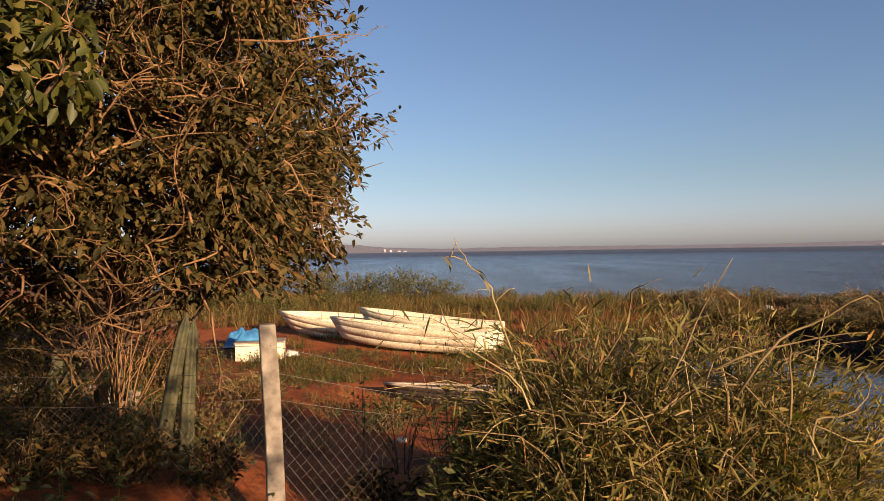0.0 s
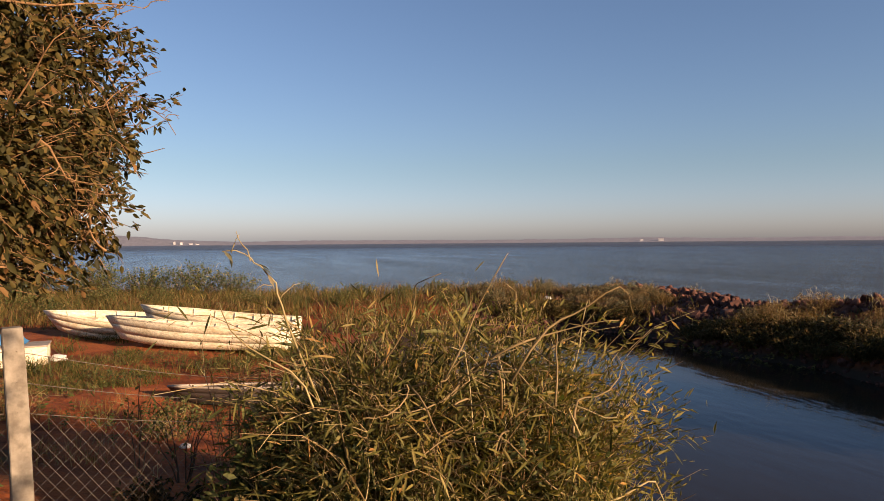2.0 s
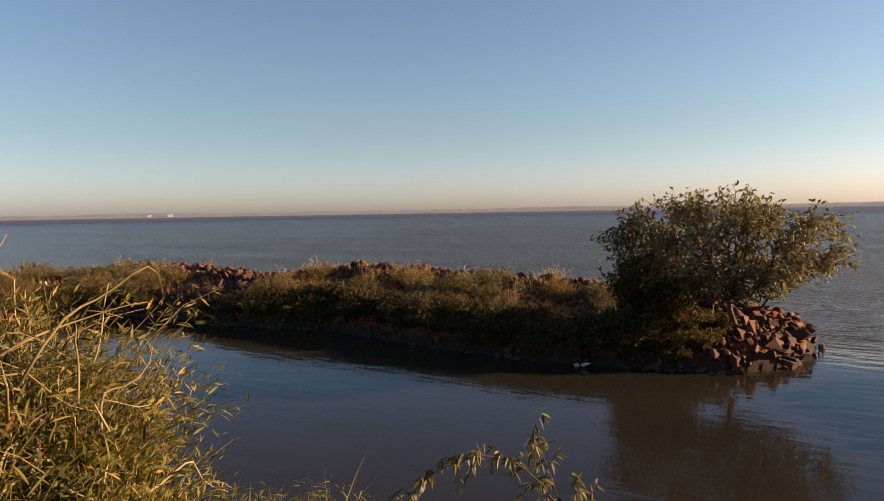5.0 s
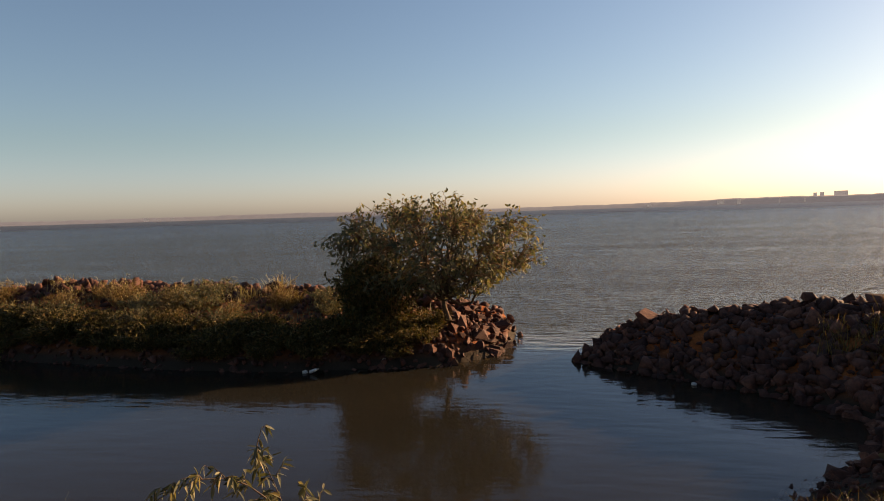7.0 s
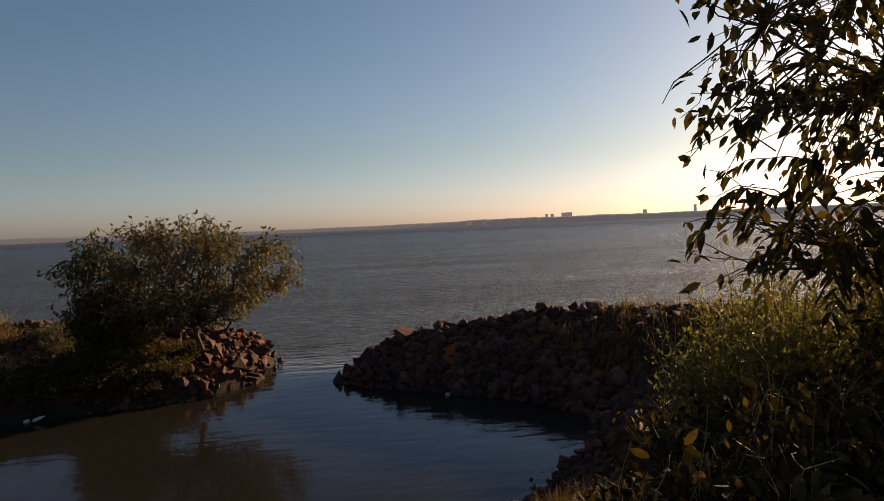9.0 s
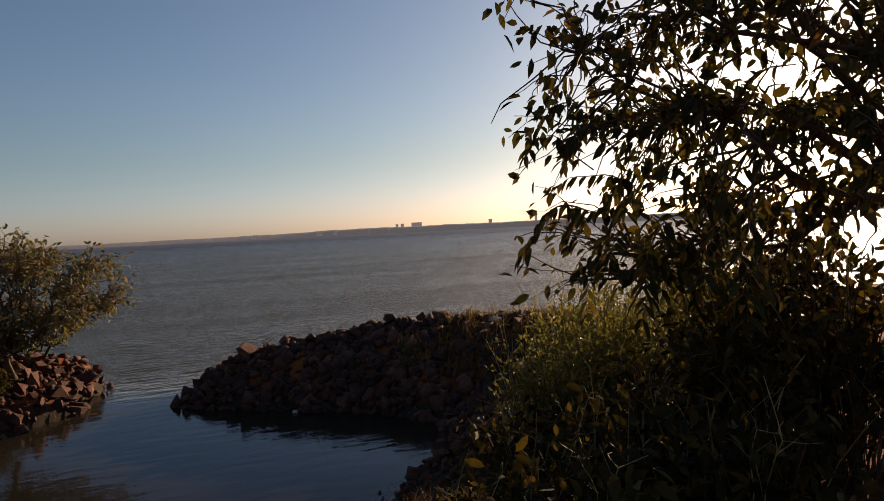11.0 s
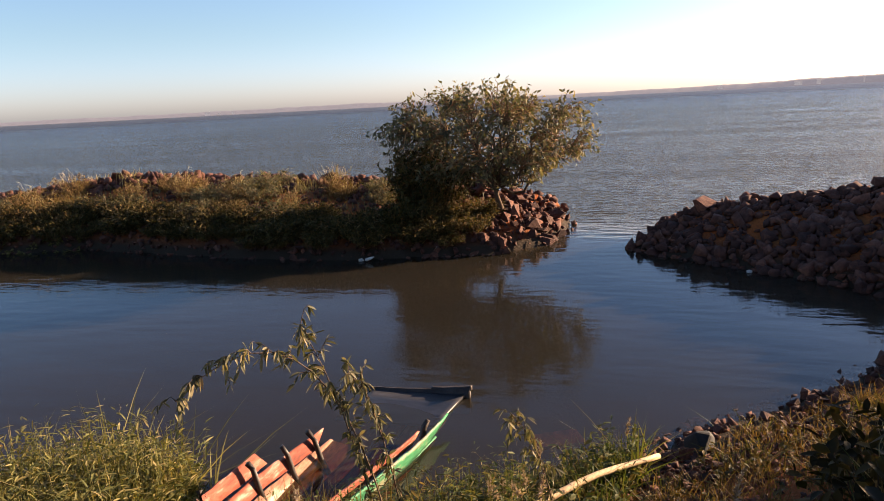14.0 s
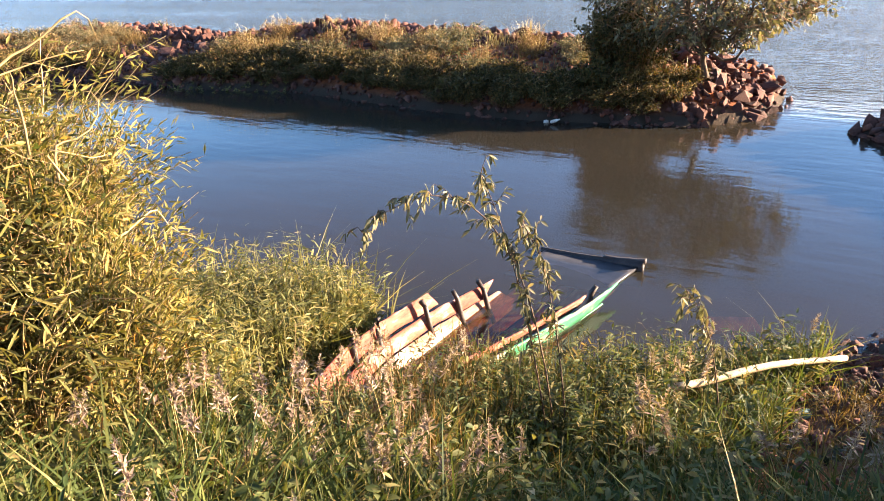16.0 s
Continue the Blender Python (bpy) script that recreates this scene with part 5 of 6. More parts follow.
def wreck():
    """A wooden boat sunk by the stern, its bow aground in the weeds."""
    ob = thing("rowing_boat", (5.3, 2.7, 0.0), "half-sunken wooden boat, salmon inside and green outside, paint peeling", "boat")

    def plank(name, top, down, mat, thick=0.022, worn=0.02, jag=(0.0, 0.0), label=""):
        v, f = bent_board(top, down, thick, worn, jag)
        return part(name, Soup().add(v, f).mesh(name, M[mat]), ob, label)
    # far side, seen from within
    plank("strake", ((3.12, 3.12, 0.52), (3.8, 3.33, 0.46), (4.5, 3.38, 0.41), (5.06, 3.33, 0.40)), (0.0, -0.05, -0.15), "salmon", jag=(0.0, 0.10))
    plank("strake", ((3.14, 3.06, 0.37), (4.2, 3.28, 0.29), (5.1, 3.24, 0.255), (5.98, 3.08, 0.22)), (0.0, -0.06, -0.13), "salmon", jag=(0.0, -0.25))
    plank("strake", ((3.2, 2.98, 0.24), (4.3, 3.2, 0.16), (5.2, 3.16, 0.11), (6.1, 3.08, 0.03)), (0.0, -0.08, -0.15), "salmon_pale", jag=(0.0, 0.2))
    plank("strake", ((3.4, 2.9, 0.09), (4.6, 3.10, 0.01), (6.0, 3.05, -0.08), (7.35, 3.05, -0.09)), (0.0, -0.12, -0.17), "salmon")
    # near side, green without, a salmon board within
    plank("strake", ((4.15, 2.42, 0.24), (5.0, 2.22, 0.22), (5.8, 2.02, 0.20), (6.62, 1.90, 0.17)), (0.0, 0.05, -0.17), "green", jag=(0.0, -0.45))
    plank("strake", ((4.2, 2.48, 0.08), (5.0, 2.28, 0.06), (5.8, 2.08, 0.03), (6.4, 1.98, 0.0)), (0.0, 0.08, -0.15), "green")
    plank("strake", ((4.3, 2.50, 0.27), (5.0, 2.33, 0.25), (5.6, 2.17, 0.235), (6.08, 2.06, 0.22)), (0.0, 0.03, -0.11), "salmon", jag=(0.0, -0.1))
    plank("strake", ((4.6, 2.50, -0.07), (5.5, 2.28, -0.09), (6.6, 2.05, -0.08), (7.38, 1.96, 0.0)), (0.0, 0.14, -0.18), "green")
    # transom and the dark sheet that fills the space before it
    plank("transom", ((7.43, 3.16, 0.045), (7.45, 2.75, 0.05), (7.46, 2.3, 0.065), (7.43, 1.86, 0.12)), (-0.08, 0.0, -0.30), "wet_wood", 0.05, 0.008)
    plank("transom_rail", ((7.46, 2.36, 0.07), (7.46, 2.2, 0.085), (7.45, 2.0, 0.11), (7.43, 1.85, 0.14)), (0.0, 0.0, -0.06), "wet_wood", 0.06, 0.01, label="dark broken rail on the stern")
    plank("stern_sheet", ((7.40, 3.10, 0.022), (7.42, 2.7, 0.022), (7.42, 2.3, 0.03), (7.40, 1.92, 0.045)), (-0.72, 0.02, -0.05), "slate", 0.03, 0.006, (-0.18, -0.14), "dark sheet at the stern")
    for k in range(5):
        y0 = 2.18 + 0.2 * k
        plank("bottom_board", ((3.6, 2.62 + 0.1 * k, -0.02), (4.8, y0 + 0.1, -0.17), (6.2, y0, -0.24), (7.36, y0, -0.27)), (0.0, 0.17, 0.0), "salmon", 0.02, 0.006)
    # rib stubs
    for x, y, z, up, lean in ((3.84, 3.33, 0.45, 0.04, 0.03), (4.20, 3.34, 0.42, 0.09, 0.05), (4.86, 3.27, 0.37, 0.06, -0.02), (5.33, 3.19, 0.26, 0.10, -0.03), (5.72, 3.10, 0.22, 0.12, -0.06), (6.22, 2.02, 0.20, 0.07, 0.03)):
        side = 1 if y > 2.5 else -1
        p = [(x - lean, y - 0.13 * side, z - 0.40), (x - 0.3 * lean, y - 0.075 * side, z - 0.2), (x, y - 0.035 * side, z), (x + lean, y + 0.0 * side, z + up)]
        part("rib", Soup().add(*tube(p, (0.034, 0.034, 0.032, 0.030), 4)).mesh("rib", M["wet_wood"]), ob, "dark rotten rib stub")


wreck()


# ---- fence ----
def fence():
    gz = float(ground(np.array([-1.17]), np.array([4.66]))[0])
    post = thing("fence_post", (-1.17, 4.66, gz), "weathered pale concrete fence post with a stain", "post", "fence posts")
    bm = bmesh.new()
    n = 8
    rings = []
    for k in range(n):
        z = -0.25 + (3.02 - gz + 0.25) * k / (n - 1)
        w = 0.060 - 0.005 * k / (n - 1)
        j = random.Random(k)
        rings.append([bm.verts.new((sx * (w + j.uniform(-0.002, 0.002)) + 0.015 * math.sin(k * 0.5), sy * w, z)) for sx, sy in ((-1, -1), (1, -1), (1, 1), (-1, 1))])
    for a, b in zip(rings, rings[1:]):
        for k in range(4):
            bm.faces.new((a[k], a[(k + 1) % 4], b[(k + 1) % 4], b[k]))
    bm.faces.new(rings[-1])
    bm.faces.new(rings[0][::-1])
    bmesh.ops.bevel(bm, geom=[e for e in bm.edges], offset=0.006, segments=1, affect="EDGES")
    bm.transform(Matrix.Translation((-1.17, 4.66, gz)) @ pose(0, 0, 0, 0, -1.2, 20))
    part("shaft", bm_mesh("shaft", bm, M["concrete"]), post)
    ends = [((-1.17, 4.60), (-5.0, 5.7)), ((-1.17, 4.60), (0.75, 5.9))]
    for (ax, ay), (bx, by) in ends:
        L = math.hypot(bx - ax, by - ay)
        panel = thing("wire_fence", (ax, ay, gz), "sagging rusty chain-link mesh with strained wires", "fence", "wire fence panels")
        s = Soup()
        cell, H = 0.085, 0.85
        base = [float(ground(np.array([ax + (bx - ax) * u]), np.array([ay + (by - ay) * u]))[0]) for u in (0.0, 1.0)]

        def at(u, v):
            top = 2.50 - (0.45 if bx > 0 else 0.2) * u - 0.05 * math.sin(u * math.pi)
            low = base[0] + (base[1] - base[0]) * u - 0.02
            low = max(low, top - 0.95)
            sway = 0.03 * math.sin(u * 7 + v * 3)
            return (ax + (bx - ax) * u - sway * (by - ay) / L, ay + (by - ay) * u + sway * (bx - ax) / L, low + (top - low) * v)
        for d in (-1, 1):
            for k in range(-int(H / cell) - 1, int(L / cell) + int(H / cell) + 2):
                pts = []
                for q in np.linspace(0, 1, 9):
                    u = (k * cell + d * q * H + (0 if d > 0 else H)) / L
                    if 0 <= u <= 1:
                        pts.append(at(u, q))
                if len(pts) > 1:
                    s.add(*tube(pts, np.full(len(pts), 0.0013), 3, False))
        tagged(part("mesh", s.mesh("mesh", M["wire"]), panel), kind="stuff")
        for z0, z1 in ((2.52, 2.05 if bx > 0 else 2.32), (2.70, 2.2 if bx > 0 else 2.6), (2.88, 2.35 if bx > 0 else 2.85)):
            p = [(ax + (bx - ax) * u, ay + (by - ay) * u, z0 + (z1 - z0) * u - 0.06 * math.sin(u * math.pi)) for u in np.linspace(0, 1, 12)]
            part("strained_wire", Soup().add(*tube(p, np.full(12, 0.0022), 4)).mesh("strained_wire", M["wire"]), panel)
        gz2 = float(ground(np.array([bx]), np.array([by]))[0])
        stake = thing("fence_stake", (bx, by, gz2), "crooked grey wooden stake of the wire fence", "post", "fence stakes")
        p = bow((bx, by, gz2 - 0.2), (bx + 0.05, by, z1 + 0.05), 0, 0.015, 6)
        part("stake", Soup().add(*tube(p, np.linspace(0.04, 0.03, 6), 7)).mesh("stake", M["wood"], True), stake)


fence()


# ---- things in the yard ----
def cactus(x, y, label, columns):
    gz = float(ground(np.array([x]), np.array([y]))[0])
    ob = thing("column_cactus", (x, y, gz), label, "cactus")
    for dx, dy, lx, ly, h, r in columns:
        n, ribs = 12, 6
        v = []
        for k in range(n):
            q = k / (n - 1)
            rr = r * (1 - 0.25 * q) * (math.sqrt(max(0, 1 - max(0, (q - 0.85) / 0.15) ** 2)) if q > 0.85 else 1) + 0.002
            for a in range(ribs * 4):
                ang = a * 2 * math.pi / (ribs * 4)
                w = rr * (0.78 + 0.32 * abs(math.cos(ang * ribs / 2)))
                v.append((x + dx + lx * h * q ** 1.3 + math.cos(ang) * w, y + dy + ly * h * q + math.sin(ang) * w, gz - 0.05 + h * q))
        m = ribs * 4
        f = [(k * m + a, k * m + (a + 1) % m, (k + 1) * m + (a + 1) % m, (k + 1) * m + a) for k in range(n - 1) for a in range(m)]
        part("column", mesh_of("column", v, f, M["cactus"], True), ob)
    return ob


cactus(-2.2, 5.6, "ribbed grey-green column cactus with leaning arms", ((-0.14, 0.0, 0.18, 0, 1.32, 0.062), (0.05, 0.03, 0.07, 0, 1.26, 0.060), (-0.02, 0.14, 0.12, 0, 0.95, 0.05)))


def pads(x, y):
    gz = float(ground(np.array([x]), np.array([y]))[0])
    ob = thing("prickly_pear", (x, y, gz), "flat-padded prickly pear cactus under the tree", "cactus")
    r = random.Random(4)
    for k in range(13):
        bm = bmesh.new()
        bmesh.ops.create_uvsphere(bm, u_segments=12, v_segments=8, radius=1.0)
        lay = k // 4
        m = pose(x + r.uniform(-0.35, 0.35), y + r.uniform(-0.2, 0.2), gz + 0.18 + 0.26 * lay, r.uniform(-20, 20), r.uniform(-30, 30), r.uniform(0, 180)) @ Matrix.Diagonal((0.11, 0.022, 0.16, 1))
        bm.transform(m)
        part("pad", bm_mesh("pad", bm, M["cactus"], True), ob)


pads(-5.2, 9.6)


def crate(x, y, w, d, h, turn, label):
    gz = float(ground(np.array([x]), np.array([y]))[0])
    ob = thing("storage_box", (x, y, gz), label, "box")
    m = pose(x, y, gz - 0.02, 0, 0, turn)
    for sx, sy, lx, ly in ((0, -1, w, 0.03), (0, 1, w, 0.03), (-1, 0, 0.03, d - 0.03), (1, 0, 0.03, d - 0.03)):
        bm = bmesh.new()
        cx, cy = sx * w / 2, sy * d / 2
        box_bm(bm, cx - lx / 2, cx + lx / 2, cy - ly / 2, cy + ly / 2, 0, h)
        bm.transform(m)
        part("panel", bm_mesh("panel", bm, M["cream"], bevel=0.006), ob)
    bm = bmesh.new()
    box_bm(bm, -w / 2 - 0.04, w / 2 + 0.04, -d / 2 - 0.04, d / 2 + 0.04, h, h + 0.04)
    bm.transform(m)
    part("lid", bm_mesh("lid", bm, M["wood"], bevel=0.008), ob, "grey wooden lid")
    return m, gz + h


def tarp(m, z0, w, d, h, label):
    """A crumpled sheet thrown over a heap."""
    n = 22
    u, v = np.meshgrid(np.linspace(-1, 1, n), np.linspace(-1, 1, n), indexing="ij")
    bump = (1 - np.clip(np.abs(u), 0, 1) ** 3) * (1 - np.clip(np.abs(v), 0, 1) ** 3)
    z = h * bump * (1 + 0.35 * fbm(u * 3, v * 3, 1.0, 3, 5)) + 0.02
    p = np.stack([u * w / 2 * (1 + 0.08 * fbm(v * 4, u, 1, 2, 6)), v * d / 2, z + 0.0], -1).reshape(-1, 3)
    q = np.concatenate([p, p - (0, 0, 0.012)])
    i, j = np.meshgrid(np.arange(n - 1), np.arange(n - 1), indexing="ij")
    f = np.stack([i * n + j, (i + 1) * n + j, (i + 1) * n + j + 1, i * n + j + 1], -1).reshape(-1, 4)
    f = np.concatenate([f, (f + n * n)[:, ::-1]])
    at = m.copy()
    at.translation.z = z0
    ob = new("tarpaulin", mesh_of("tarpaulin", moved(q, at), f, M["blue"], True))
    return tagged(ob, label, "tarpaulin")


m, top = crate(-5.1, 19.0, 1.25, 0.8, 0.52, 8, "pale painted wooden box with a grey lid on the red earth")
tarp(m @ pose(-0.25, 0.15, 0), top + 0.03, 0.85, 0.6, 0.26, "crumpled blue tarpaulin thrown over the box")
m2 = pose(-6.3, 21.0, 0)
tarp(m2, float(ground(np.array([-6.75]), np.array([21.0]))[0]), 0.8, 0.7, 0.5, "crumpled blue tarpaulin over a heap on the ground")


def board(name, a, b, w, h, mat, label, category="board", bend=0.0, roll=0.0):
    """A worn plank from a to b."""
    a, b = Vector(a), Vector(b)
    L = (b - a).length
    bm = bmesh.new()
    n = 9
    rings = []
    r = random.Random(int(L * 1000))
    for k in range(n):
        q = k / (n - 1)
        dw, dh = r.uniform(0.92, 1.06), r.uniform(0.92, 1.06)
        rings.append([bm.verts.new((L * q, sy * w / 2 * dw, sz * h / 2 * dh + bend * math.sin(q * math.pi))) for sy, sz in ((-1, -1), (1, -1), (1, 1), (-1, 1))])
    for p, q in zip(rings, rings[1:]):
        for k in range(4):
            bm.faces.new((p[k], q[k], q[(k + 1) % 4], p[(k + 1) % 4]))
    bm.faces.new(rings[0])
    bm.faces.new(rings[-1][::-1])
    bmesh.ops.recalc_face_normals(bm, faces=bm.faces[:])
    d = (b - a).normalized()
    turn = d.to_track_quat("X", "Z").to_matrix().to_4x4() @ pose(0, 0, 0, roll, 0, 0)
    bm.transform(Matrix.Translation(a) @ turn)
    return tagged(new(name, bm_mesh(name, bm, mat)), label, category)


def gzat(x, y):
    return float(ground(np.array([x]), np.array([y]))[0])


board("plank", (-7.6, 10.4, gzat(-7.6, 10.4) + 0.38), (-4.9, 10.9, gzat(-4.9, 10.9) + 0.10), 0.28, 0.05, M["wood"], "long grey weathered plank lying under the tree", roll=50)
board("plank", (-7.8, 9.6, gzat(-7.8, 9.6) + 0.3), (-5.6, 10.2, gzat(-5.6, 10.2) + 0.06), 0.24, 0.05, M["wood"], "grey weathered plank leaning on debris", roll=40)
# peeled pole lying at the waterline
pole = thing("pole", (4.7, 0.95, 0.3), "long pale peeled wooden pole on the grass by the water", "pole")
p = bow((4.5, 0.84, max(gzat(4.5, 0.84) + 0.05, 0.45)), (5.87, -0.26, 0.30), 0.02, 0.008, 10)
part("shaft", Soup().add(*tube(p, np.linspace(0.031, 0.026, 10), 8)).mesh("shaft", M["pole"], True), pole)


def bottle(x, y, z, rx, rz, label, mat="white"):
    prof = ((0.0, 0.032), (0.01, 0.036), (0.13, 0.036), (0.16, 0.028), (0.19, 0.013), (0.21, 0.012))
    n = 10
    v = [(math.cos(a * 2 * math.pi / n) * r, math.sin(a * 2 * math.pi / n) * r, h) for h, r in prof for a in range(n)]
    f = [(k * n + a, k * n + (a + 1) % n, (k + 1) * n + (a + 1) % n, (k + 1) * n + a) for k in range(len(prof) - 1) for a in range(n)]
    ob = thing("plastic_bottle", (x, y, z), label, "bottle", "litter along the waterline")
    m = pose(x, y, z, rx, 0, rz)
    body = part("body", mesh_of("body", moved(v, m), f, M[mat], True), ob)
    c = [(math.cos(a * 2 * math.pi / n) * 0.015, math.sin(a * 2 * math.pi / n) * 0.015, h) for h in (0.2, 0.225) for a in range(n)]
    cf = [(a, (a + 1) % n, n + (a + 1) % n, n + a) for a in range(n)]
    part("cap", mesh_of("cap", moved(c, m), cf, M["white"], True), body)


def bag(x, y, z, s, label, mat="white"):
    bm = bmesh.new()
    bmesh.ops.create_icosphere(bm, subdivisions=3, radius=1.0)
    for v in bm.verts:
        k = 1 + 0.45 * noise.noise(v.co * 1.7 + Vector((x, y, 0))) + 0.2 * noise.noise(v.co * 5)
        v.co = Vector((v.co.x * k * s, v.co.y * k * s * 0.8, max(v.co.z, -0.5) * k * s * 0.6))
    bm.transform(Matrix.Translation((x, y, z)))
    return tagged(new("plastic_bag", bm_mesh("plastic_bag", bm, M[mat], True)), label, "litter", "litter along the waterline")


for b_, d_, z_, s_ in ((25.6, 31.5, 0.95, 0.2), (66.9, 15.5, 0.08, 0.07), (98.8, 14.0, 0.62, 0.06), (115.8, 15.5, 1.5, 0.16), (118.0, 13.0, 1.25, 0.16), (73.5, 15.6, 0.06, 0.06)):
    x, y = polar(b_, d_)
    bag(x, y, max(gzat(x, y), 0.0) + s_ * 0.3, s_, "crumpled white plastic bag among the stones")
for b_, d_, rx, rz in ((67.3, 15.35, 70, 0),):
    x, y = polar(b_, d_)
    bottle(x, y, max(gzat(x, y), 0.0) + 0.05, rx, rz, "discarded white plastic bottle at the waterline")
bag(5.05, -0.05, gzat(5.05, -0.05) + 0.02, 0.06, "faded teal torn plastic bag in the grass", "teal")
bag(-4.2, 18.9, gzat(-4.2, 18.9) + 0.12, 0.17, "white plastic can by the box", "white")
bag(-0.6, 9.5, gzat(-0.6, 9.5) + 0.05, 0.07, "white plastic scrap on the red earth", "white")


# ---- weeds of the near bank ----
def herb_field(name, label, n, box, keep, h, leaf, slim, mat, per=14, category="weeds"):
    x, y = scatter(n, *box, keep)
    p = on_ground(x, y, -0.02)
    hh = h * rng.uniform(0.5, 1.2, len(x))
    a = rng.uniform(0, 2 * np.pi, len(x))
    lean = rng.uniform(0.05, 0.4, len(x))
    out = np.stack([np.cos(a) * lean, np.sin(a) * lean, np.ones(len(x))], -1)
    s = rng.uniform(0.2, 1.0, (len(x), per))
    pos = p[:, None] + out[:, None] * (hh[:, None] * s)[..., None]
    way = rng.normal(0, 1, (len(x), per, 3)) * (1, 1, 0.35) + np.array([0, 0, 0.35])
    ln = leaf * rng.uniform(0.6, 1.3, len(x) * per) * (1.15 - 0.4 * s.ravel())
    soup = Soup().add(*leaves(pos.reshape(-1, 3), way.reshape(-1, 3), ln, ln * slim, 0.25, 0.2, True, flat=0.4))
    soup.add(*blades(p, hh, 0.008, 0.05))
    return tagged(new(name, soup.mesh(name, mat)), label, category, kind="stuff")


near = lambda x, y: bank(x, y) & (x > 0.2) & (x + y > 1.0)
near_tall = lambda x, y: near(x, y) & ~low_view(x, y)
herb_field("bank_weeds", "broad-leaved green weeds on the near bank", 620, (0.2, 6.5, -1.8, 5.0), near_tall, 0.42, 0.095, 0.42, M["leaf_herb"])
herb_field("bank_lowweeds", "leafy weeds before the sunken boat", 420, (2.2, 5.0, 1.0, 3.6), lambda x, y: near(x, y) & low_view(x, y), 0.52, 0.085, 0.2, M["leaf_herb"], 14)
herb_field("bank_creeper", "narrow-leaved green weeds on the near bank", 700, (0.2, 6.8, -1.8, 5.5), near_tall, 0.5, 0.11, 0.18, M["grass_lush"], 13)
herb_field("bank_bamboo", "yellow-green bamboo grass on the near bank", 950, (2.2, 5.2, 3.2, 5.8), lambda x, y: bank(x, y) & (np.hypot(x - 3.6, y - 4.35) < 1.3) & ~low_view(x, y), 0.8, 0.14, 0.15, M["grass_gold"], 16)
herb_field("broad_weeds", "pale broad-leaved weeds at the top of the bank", 46, (1.55, 2.5, -0.1, 1.0), near, 0.42, 0.10, 0.52, M["leaf_pale"], 15)
herb_field("yard_weeds", "low green weeds in the yard", 900, (-7, 3.5, 3.6, 19), lambda x, y: (shore_distance(x, y) > 0.1) & (fbm(x, y, 0.6, 3, 15) > 0.0) & (np.hypot(x, y) > 3.4), 0.35, 0.085, 0.4, M["leaf_herb"], 12)
herb_field("water_weeds", "pale green floating weeds by the breakwater", 160, (13.0, 15.2, 14.6, 19.5), lambda x, y: np.abs(shore_distance(x, y)) < 0.55, 0.16, 0.10, 0.5, M["grass_gold"], 10)


def plume_field(n, box, keep):
    """Feathery pink seed heads on thin stems."""
    x, y = scatter(n, *box, keep)
    p = on_ground(x, y, -0.02)
    stem, fluff = Soup(), Soup()
    for q in p:
        h = rng.uniform(0.45, 0.85)
        tip = q + np.array([rng.normal(0, 0.12), rng.normal(0, 0.12), h])
        c = bow(q, tip, 0.02, 0.01, 7)
        stem.add(*tube(c, np.linspace(0.0025, 0.0012, 7), 3, False))
        m = 80
        s = rng.uniform(0, 1, m)
        at = tip + unit(c[-1] - c[-3]) * ((s[:, None] - 0.9) * rng.uniform(0.14, 0.24))
        way = rng.normal(0, 1, (m, 3)) + np.array([0, 0, 1.1])
        ln = rng.uniform(0.025, 0.06, m) * (1.35 - s)
        fluff.add(*leaves(at, way, ln, ln * 0.2, 0.15, 0.1))
    tagged(new("plume_grass", fluff.mesh("plume_grass", M["plume"])), "pinkish feathery seed heads over the bank", "grass", kind="stuff")
    tagged(new("plume_stems", stem.mesh("plume_stems", M["straw"])), "thin straw stems of the plume grass", "grass", kind="stuff")


plume_field(130, (0.8, 5.8, -0.6, 3.2), lambda x, y: bank(x, y) & (x + y > 1.7) & (shore_distance(x, y) > 0.3) & (fbm(x, y, 1.1, 2, 41) > -0.05))


def arching_branch(base, mid, tip, label):
    """A single arching branch with hanging leaflets."""
    ob = thing("arching_branch", base, label, "branch", "branches over the water")
    base, mid, tip = (np.asarray(v, float) for v in (base, mid, tip))
    s = np.linspace(0, 1, 14)[:, None]
    c = (1 - s) ** 2 * base + 2 * s * (1 - s) * mid + s ** 2 * tip
    stem = Soup().add(*tube(c, np.linspace(0.007, 0.002, 14), 5))
    pos, way = [], []
    for k in range(4, 14):
        for _ in range(3):
            d = unit(rng.normal(0, 1, 3) + (c[min(k + 1, 13)] - c[k - 1]) * 6)
            e = c[k] + d * rng.uniform(0.05, 0.15)
            w = bow(c[k], e, 0.02, 0.005, 5)
            stem.add(*tube(w, np.linspace(0.003, 0.0012, 5), 3, False))
            for q in w[1:]:
                pos += [q, q]
                way += [d * 0.5 + rng.normal(0, 0.5, 3) + (0, 0, -0.7), d * 0.5 + rng.normal(0, 0.5, 3) + (0, 0, -0.7)]
    part("stem", stem.mesh("stem", M["bark"]), ob)
    ln = rng.uniform(0.045, 0.085, len(pos))
    part("foliage", Soup().add(*leaves(np.array(pos), np.array(way), ln, ln * 0.26, 0.2, 0.2, True)).mesh("foliage", M["leaf_grey"]), ob)


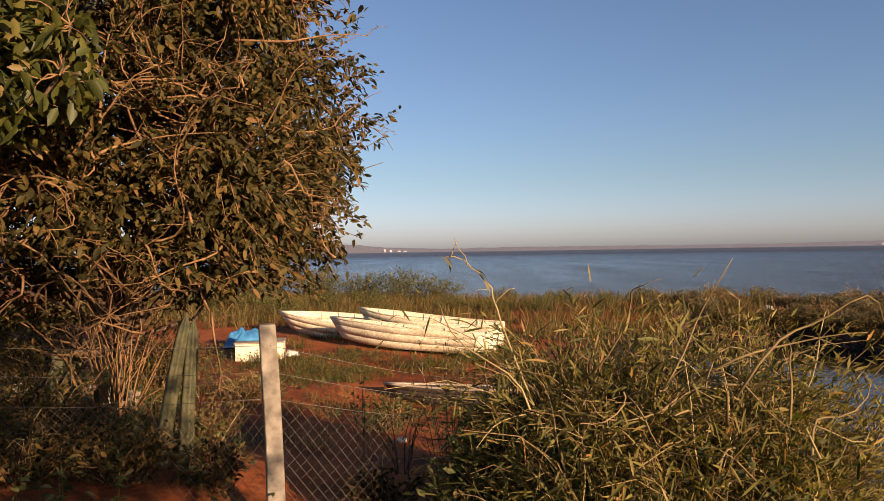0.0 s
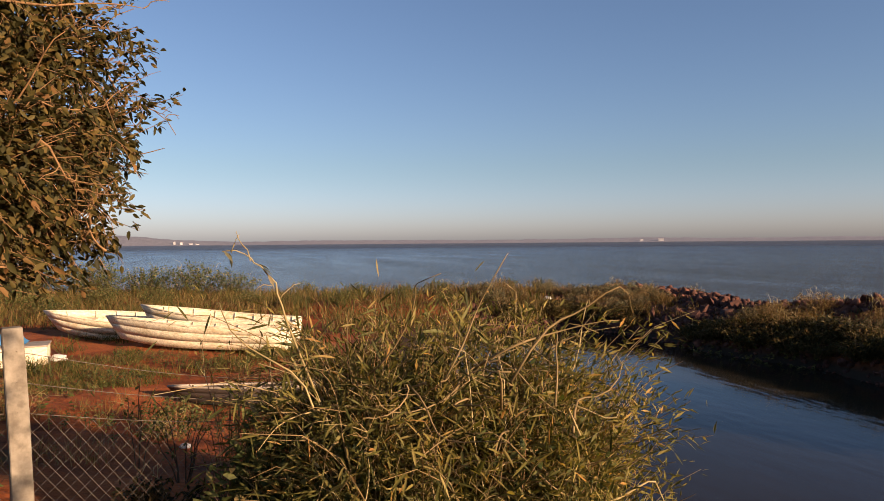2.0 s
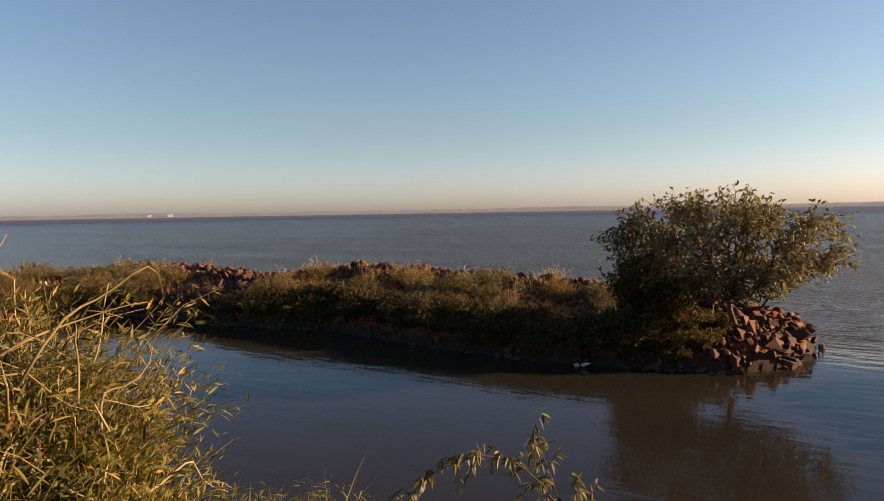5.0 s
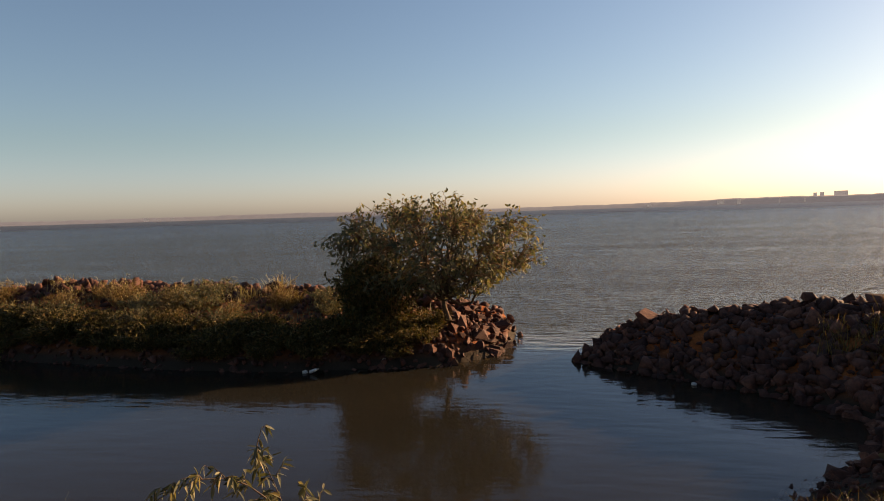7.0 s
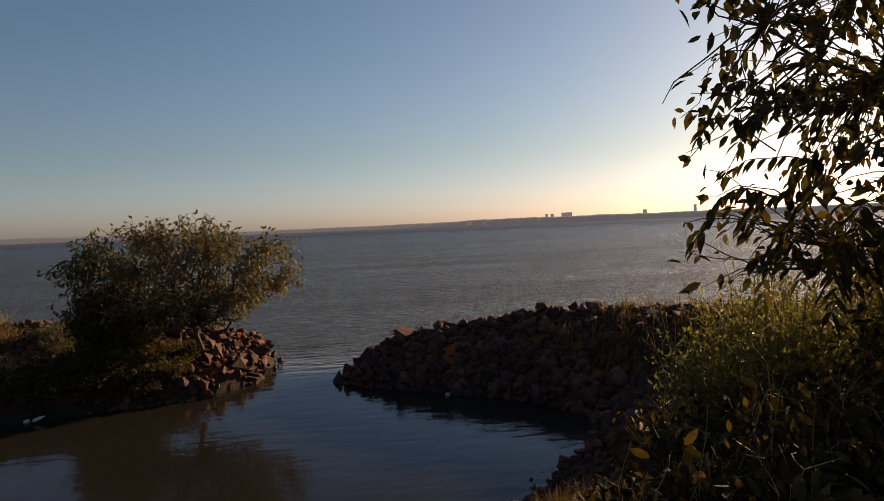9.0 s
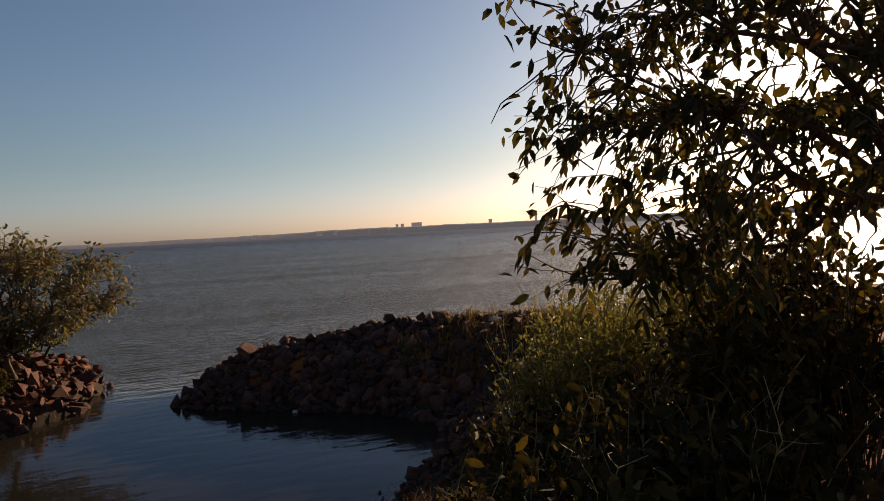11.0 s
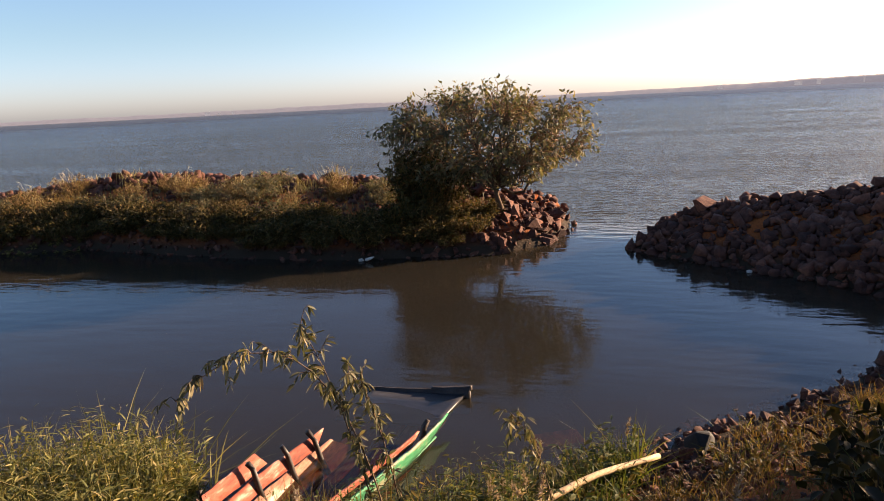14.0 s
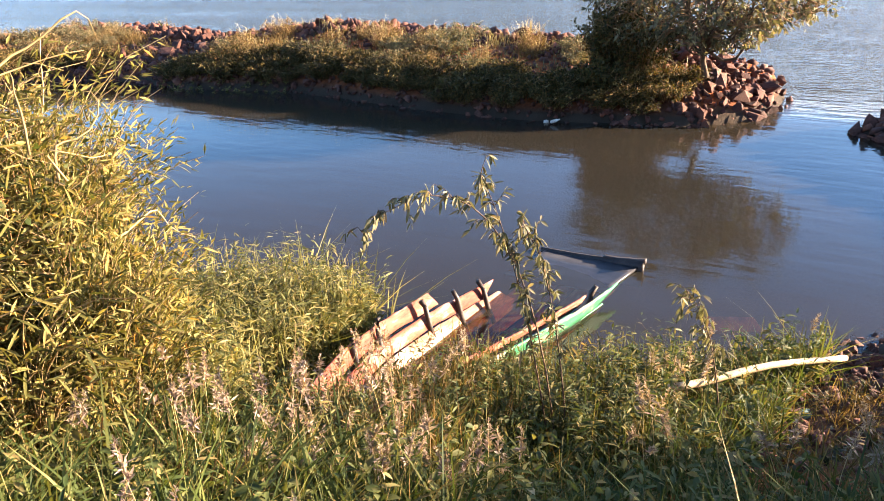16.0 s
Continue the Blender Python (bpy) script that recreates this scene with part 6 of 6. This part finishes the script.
arching_branch((3.68, 1.38, gzat(3.68, 1.38)), (3.42, 1.55, 2.8), (2.72, 2.18, 2.08), "slender branch arching over the water with hanging leaves")
arching_branch((3.66, 1.42, gzat(3.66, 1.42)), (3.55, 1.6, 1.7), (3.3, 1.76, 2.3), "slender upright branch with hanging leaves")
arching_branch((3.7, 1.3, gzat(3.7, 1.3)), (3.7, 1.45, 1.7), (3.45, 1.55, 1.95), "short leafy branch at the foot of the arching one")
arching_branch((4.45, 0.45, gzat(4.45, 0.45)), (4.4, 0.55, 1.1), (4.27, 0.74, 1.36), "small upright leafy branch on the bank")

shrub("sapling", "small dark leafless sapling on the red earth", -0.45, 7.2, 0.45, 0.95, 9, 6, 0.06, 0.4, M["leaf_herb"], "", 0.6, 0, stem_mat="bark", reach=0.2, stem_r=0.009)
shrub("sapling", "thin dark weed with few leaves in the yard", -1.0, 8.2, 0.3, 1.2, 5, 14, 0.07, 0.4, M["leaf_herb"], "", 0.6, 0, stem_mat="bark", reach=0.2, stem_r=0.008)
shrub("yard_bush", "low green bush in the yard", -0.9, 10.5, 0.7, 0.6, 50, 20, 0.07, 0.42, M["leaf_herb"], "low bushes in the yard", 0.5, 6)
shrub("yard_bush", "low brown bush in the yard", -3.3, 11.5, 0.8, 0.55, 50, 18, 0.06, 0.4, M["grass_dry"], "low bushes in the yard", 0.5, 14)
shrub("yard_bush", "low brown bush in the yard", -2.6, 7.6, 0.6, 0.5, 40, 18, 0.06, 0.4, M["grass_dry"], "low bushes in the yard", 0.5, 14)
shrub("yard_bush", "leafy green bush by the cactus", -2.6, 6.0, 0.55, 0.55, 50, 22, 0.06, 0.42, M["leaf_herb"], "low bushes in the yard", 0.5, 10)
for x, y, r, h in ((-6.4, 10.8, 1.3, 1.5), (-7.8, 12.0, 1.5, 1.7), (-5.3, 12.6, 1.1, 1.2), (-8.6, 10.2, 1.3, 1.3)):
    shrub("yard_bush", "dark leafy bush in the shade of the tree", x, y, r, h, 80, 26, 0.10, 0.42, M["leaf_dark"], "low bushes in the yard", 0.5, 2)
shrub("yard_bush", "dark leafy bush under the tree", -4.2, 6.9, 0.8, 0.8, 60, 22, 0.08, 0.42, M["leaf_dark"], "low bushes in the yard", 0.5, 12)

# the yard's shade is put into these bushes by dark brown leaves
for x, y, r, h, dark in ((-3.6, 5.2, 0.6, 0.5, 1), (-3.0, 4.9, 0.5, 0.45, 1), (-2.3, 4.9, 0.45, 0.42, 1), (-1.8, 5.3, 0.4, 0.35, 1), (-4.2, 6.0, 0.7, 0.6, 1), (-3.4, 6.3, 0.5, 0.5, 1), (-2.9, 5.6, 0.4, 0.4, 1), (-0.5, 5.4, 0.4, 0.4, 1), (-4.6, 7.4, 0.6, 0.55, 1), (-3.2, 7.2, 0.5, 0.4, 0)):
    shrub("yard_bush", "leafy weed bush on red earth, shade put into its dark leaves" if dark else "brown withered weed bush on the red earth", x, y, r, h, 40, 20, 0.065, 0.42, M["leaf_brown" if dark else "grass_dry"], "low bushes in the yard", 0.5, 2)

# flat slab added in place of a submerged reddish stone
board("plank", (6.6, 0.97, -0.075), (6.83, 0.5, -0.08), 0.3, 0.04, M["salmon"], "flat reddish slab under the shallow water")

herb_field("corner_weeds", "dark low weeds between the stones of the bank", 190, (3.4, 7.4, -3.0, 0.2), lambda x, y: (shore_distance(x, y) > 0.5) & (y < 0.1 - 0.12 * (x - 4)), 0.26, 0.07, 0.4, M["leaf_dark"], 12)

foot = lambda x, y: (shore_distance(x, y) > -0.05) & (y < 2.2 - 0.1 * (x - 3.6)) & (np.hypot(x, y) > 3.6)
herb_field("tall_weeds", "leafy weeds growing round the sunken boat", 260, (3.5, 5.3, 0.8, 2.5), foot, 0.58, 0.085, 0.3, M["leaf_herb"], 14)
herb_field("tall_creeper", "narrow-leaved weeds growing round the sunken boat", 200, (3.5, 5.3, 0.8, 2.5), foot, 0.62, 0.09, 0.18, M["grass_green"], 14)
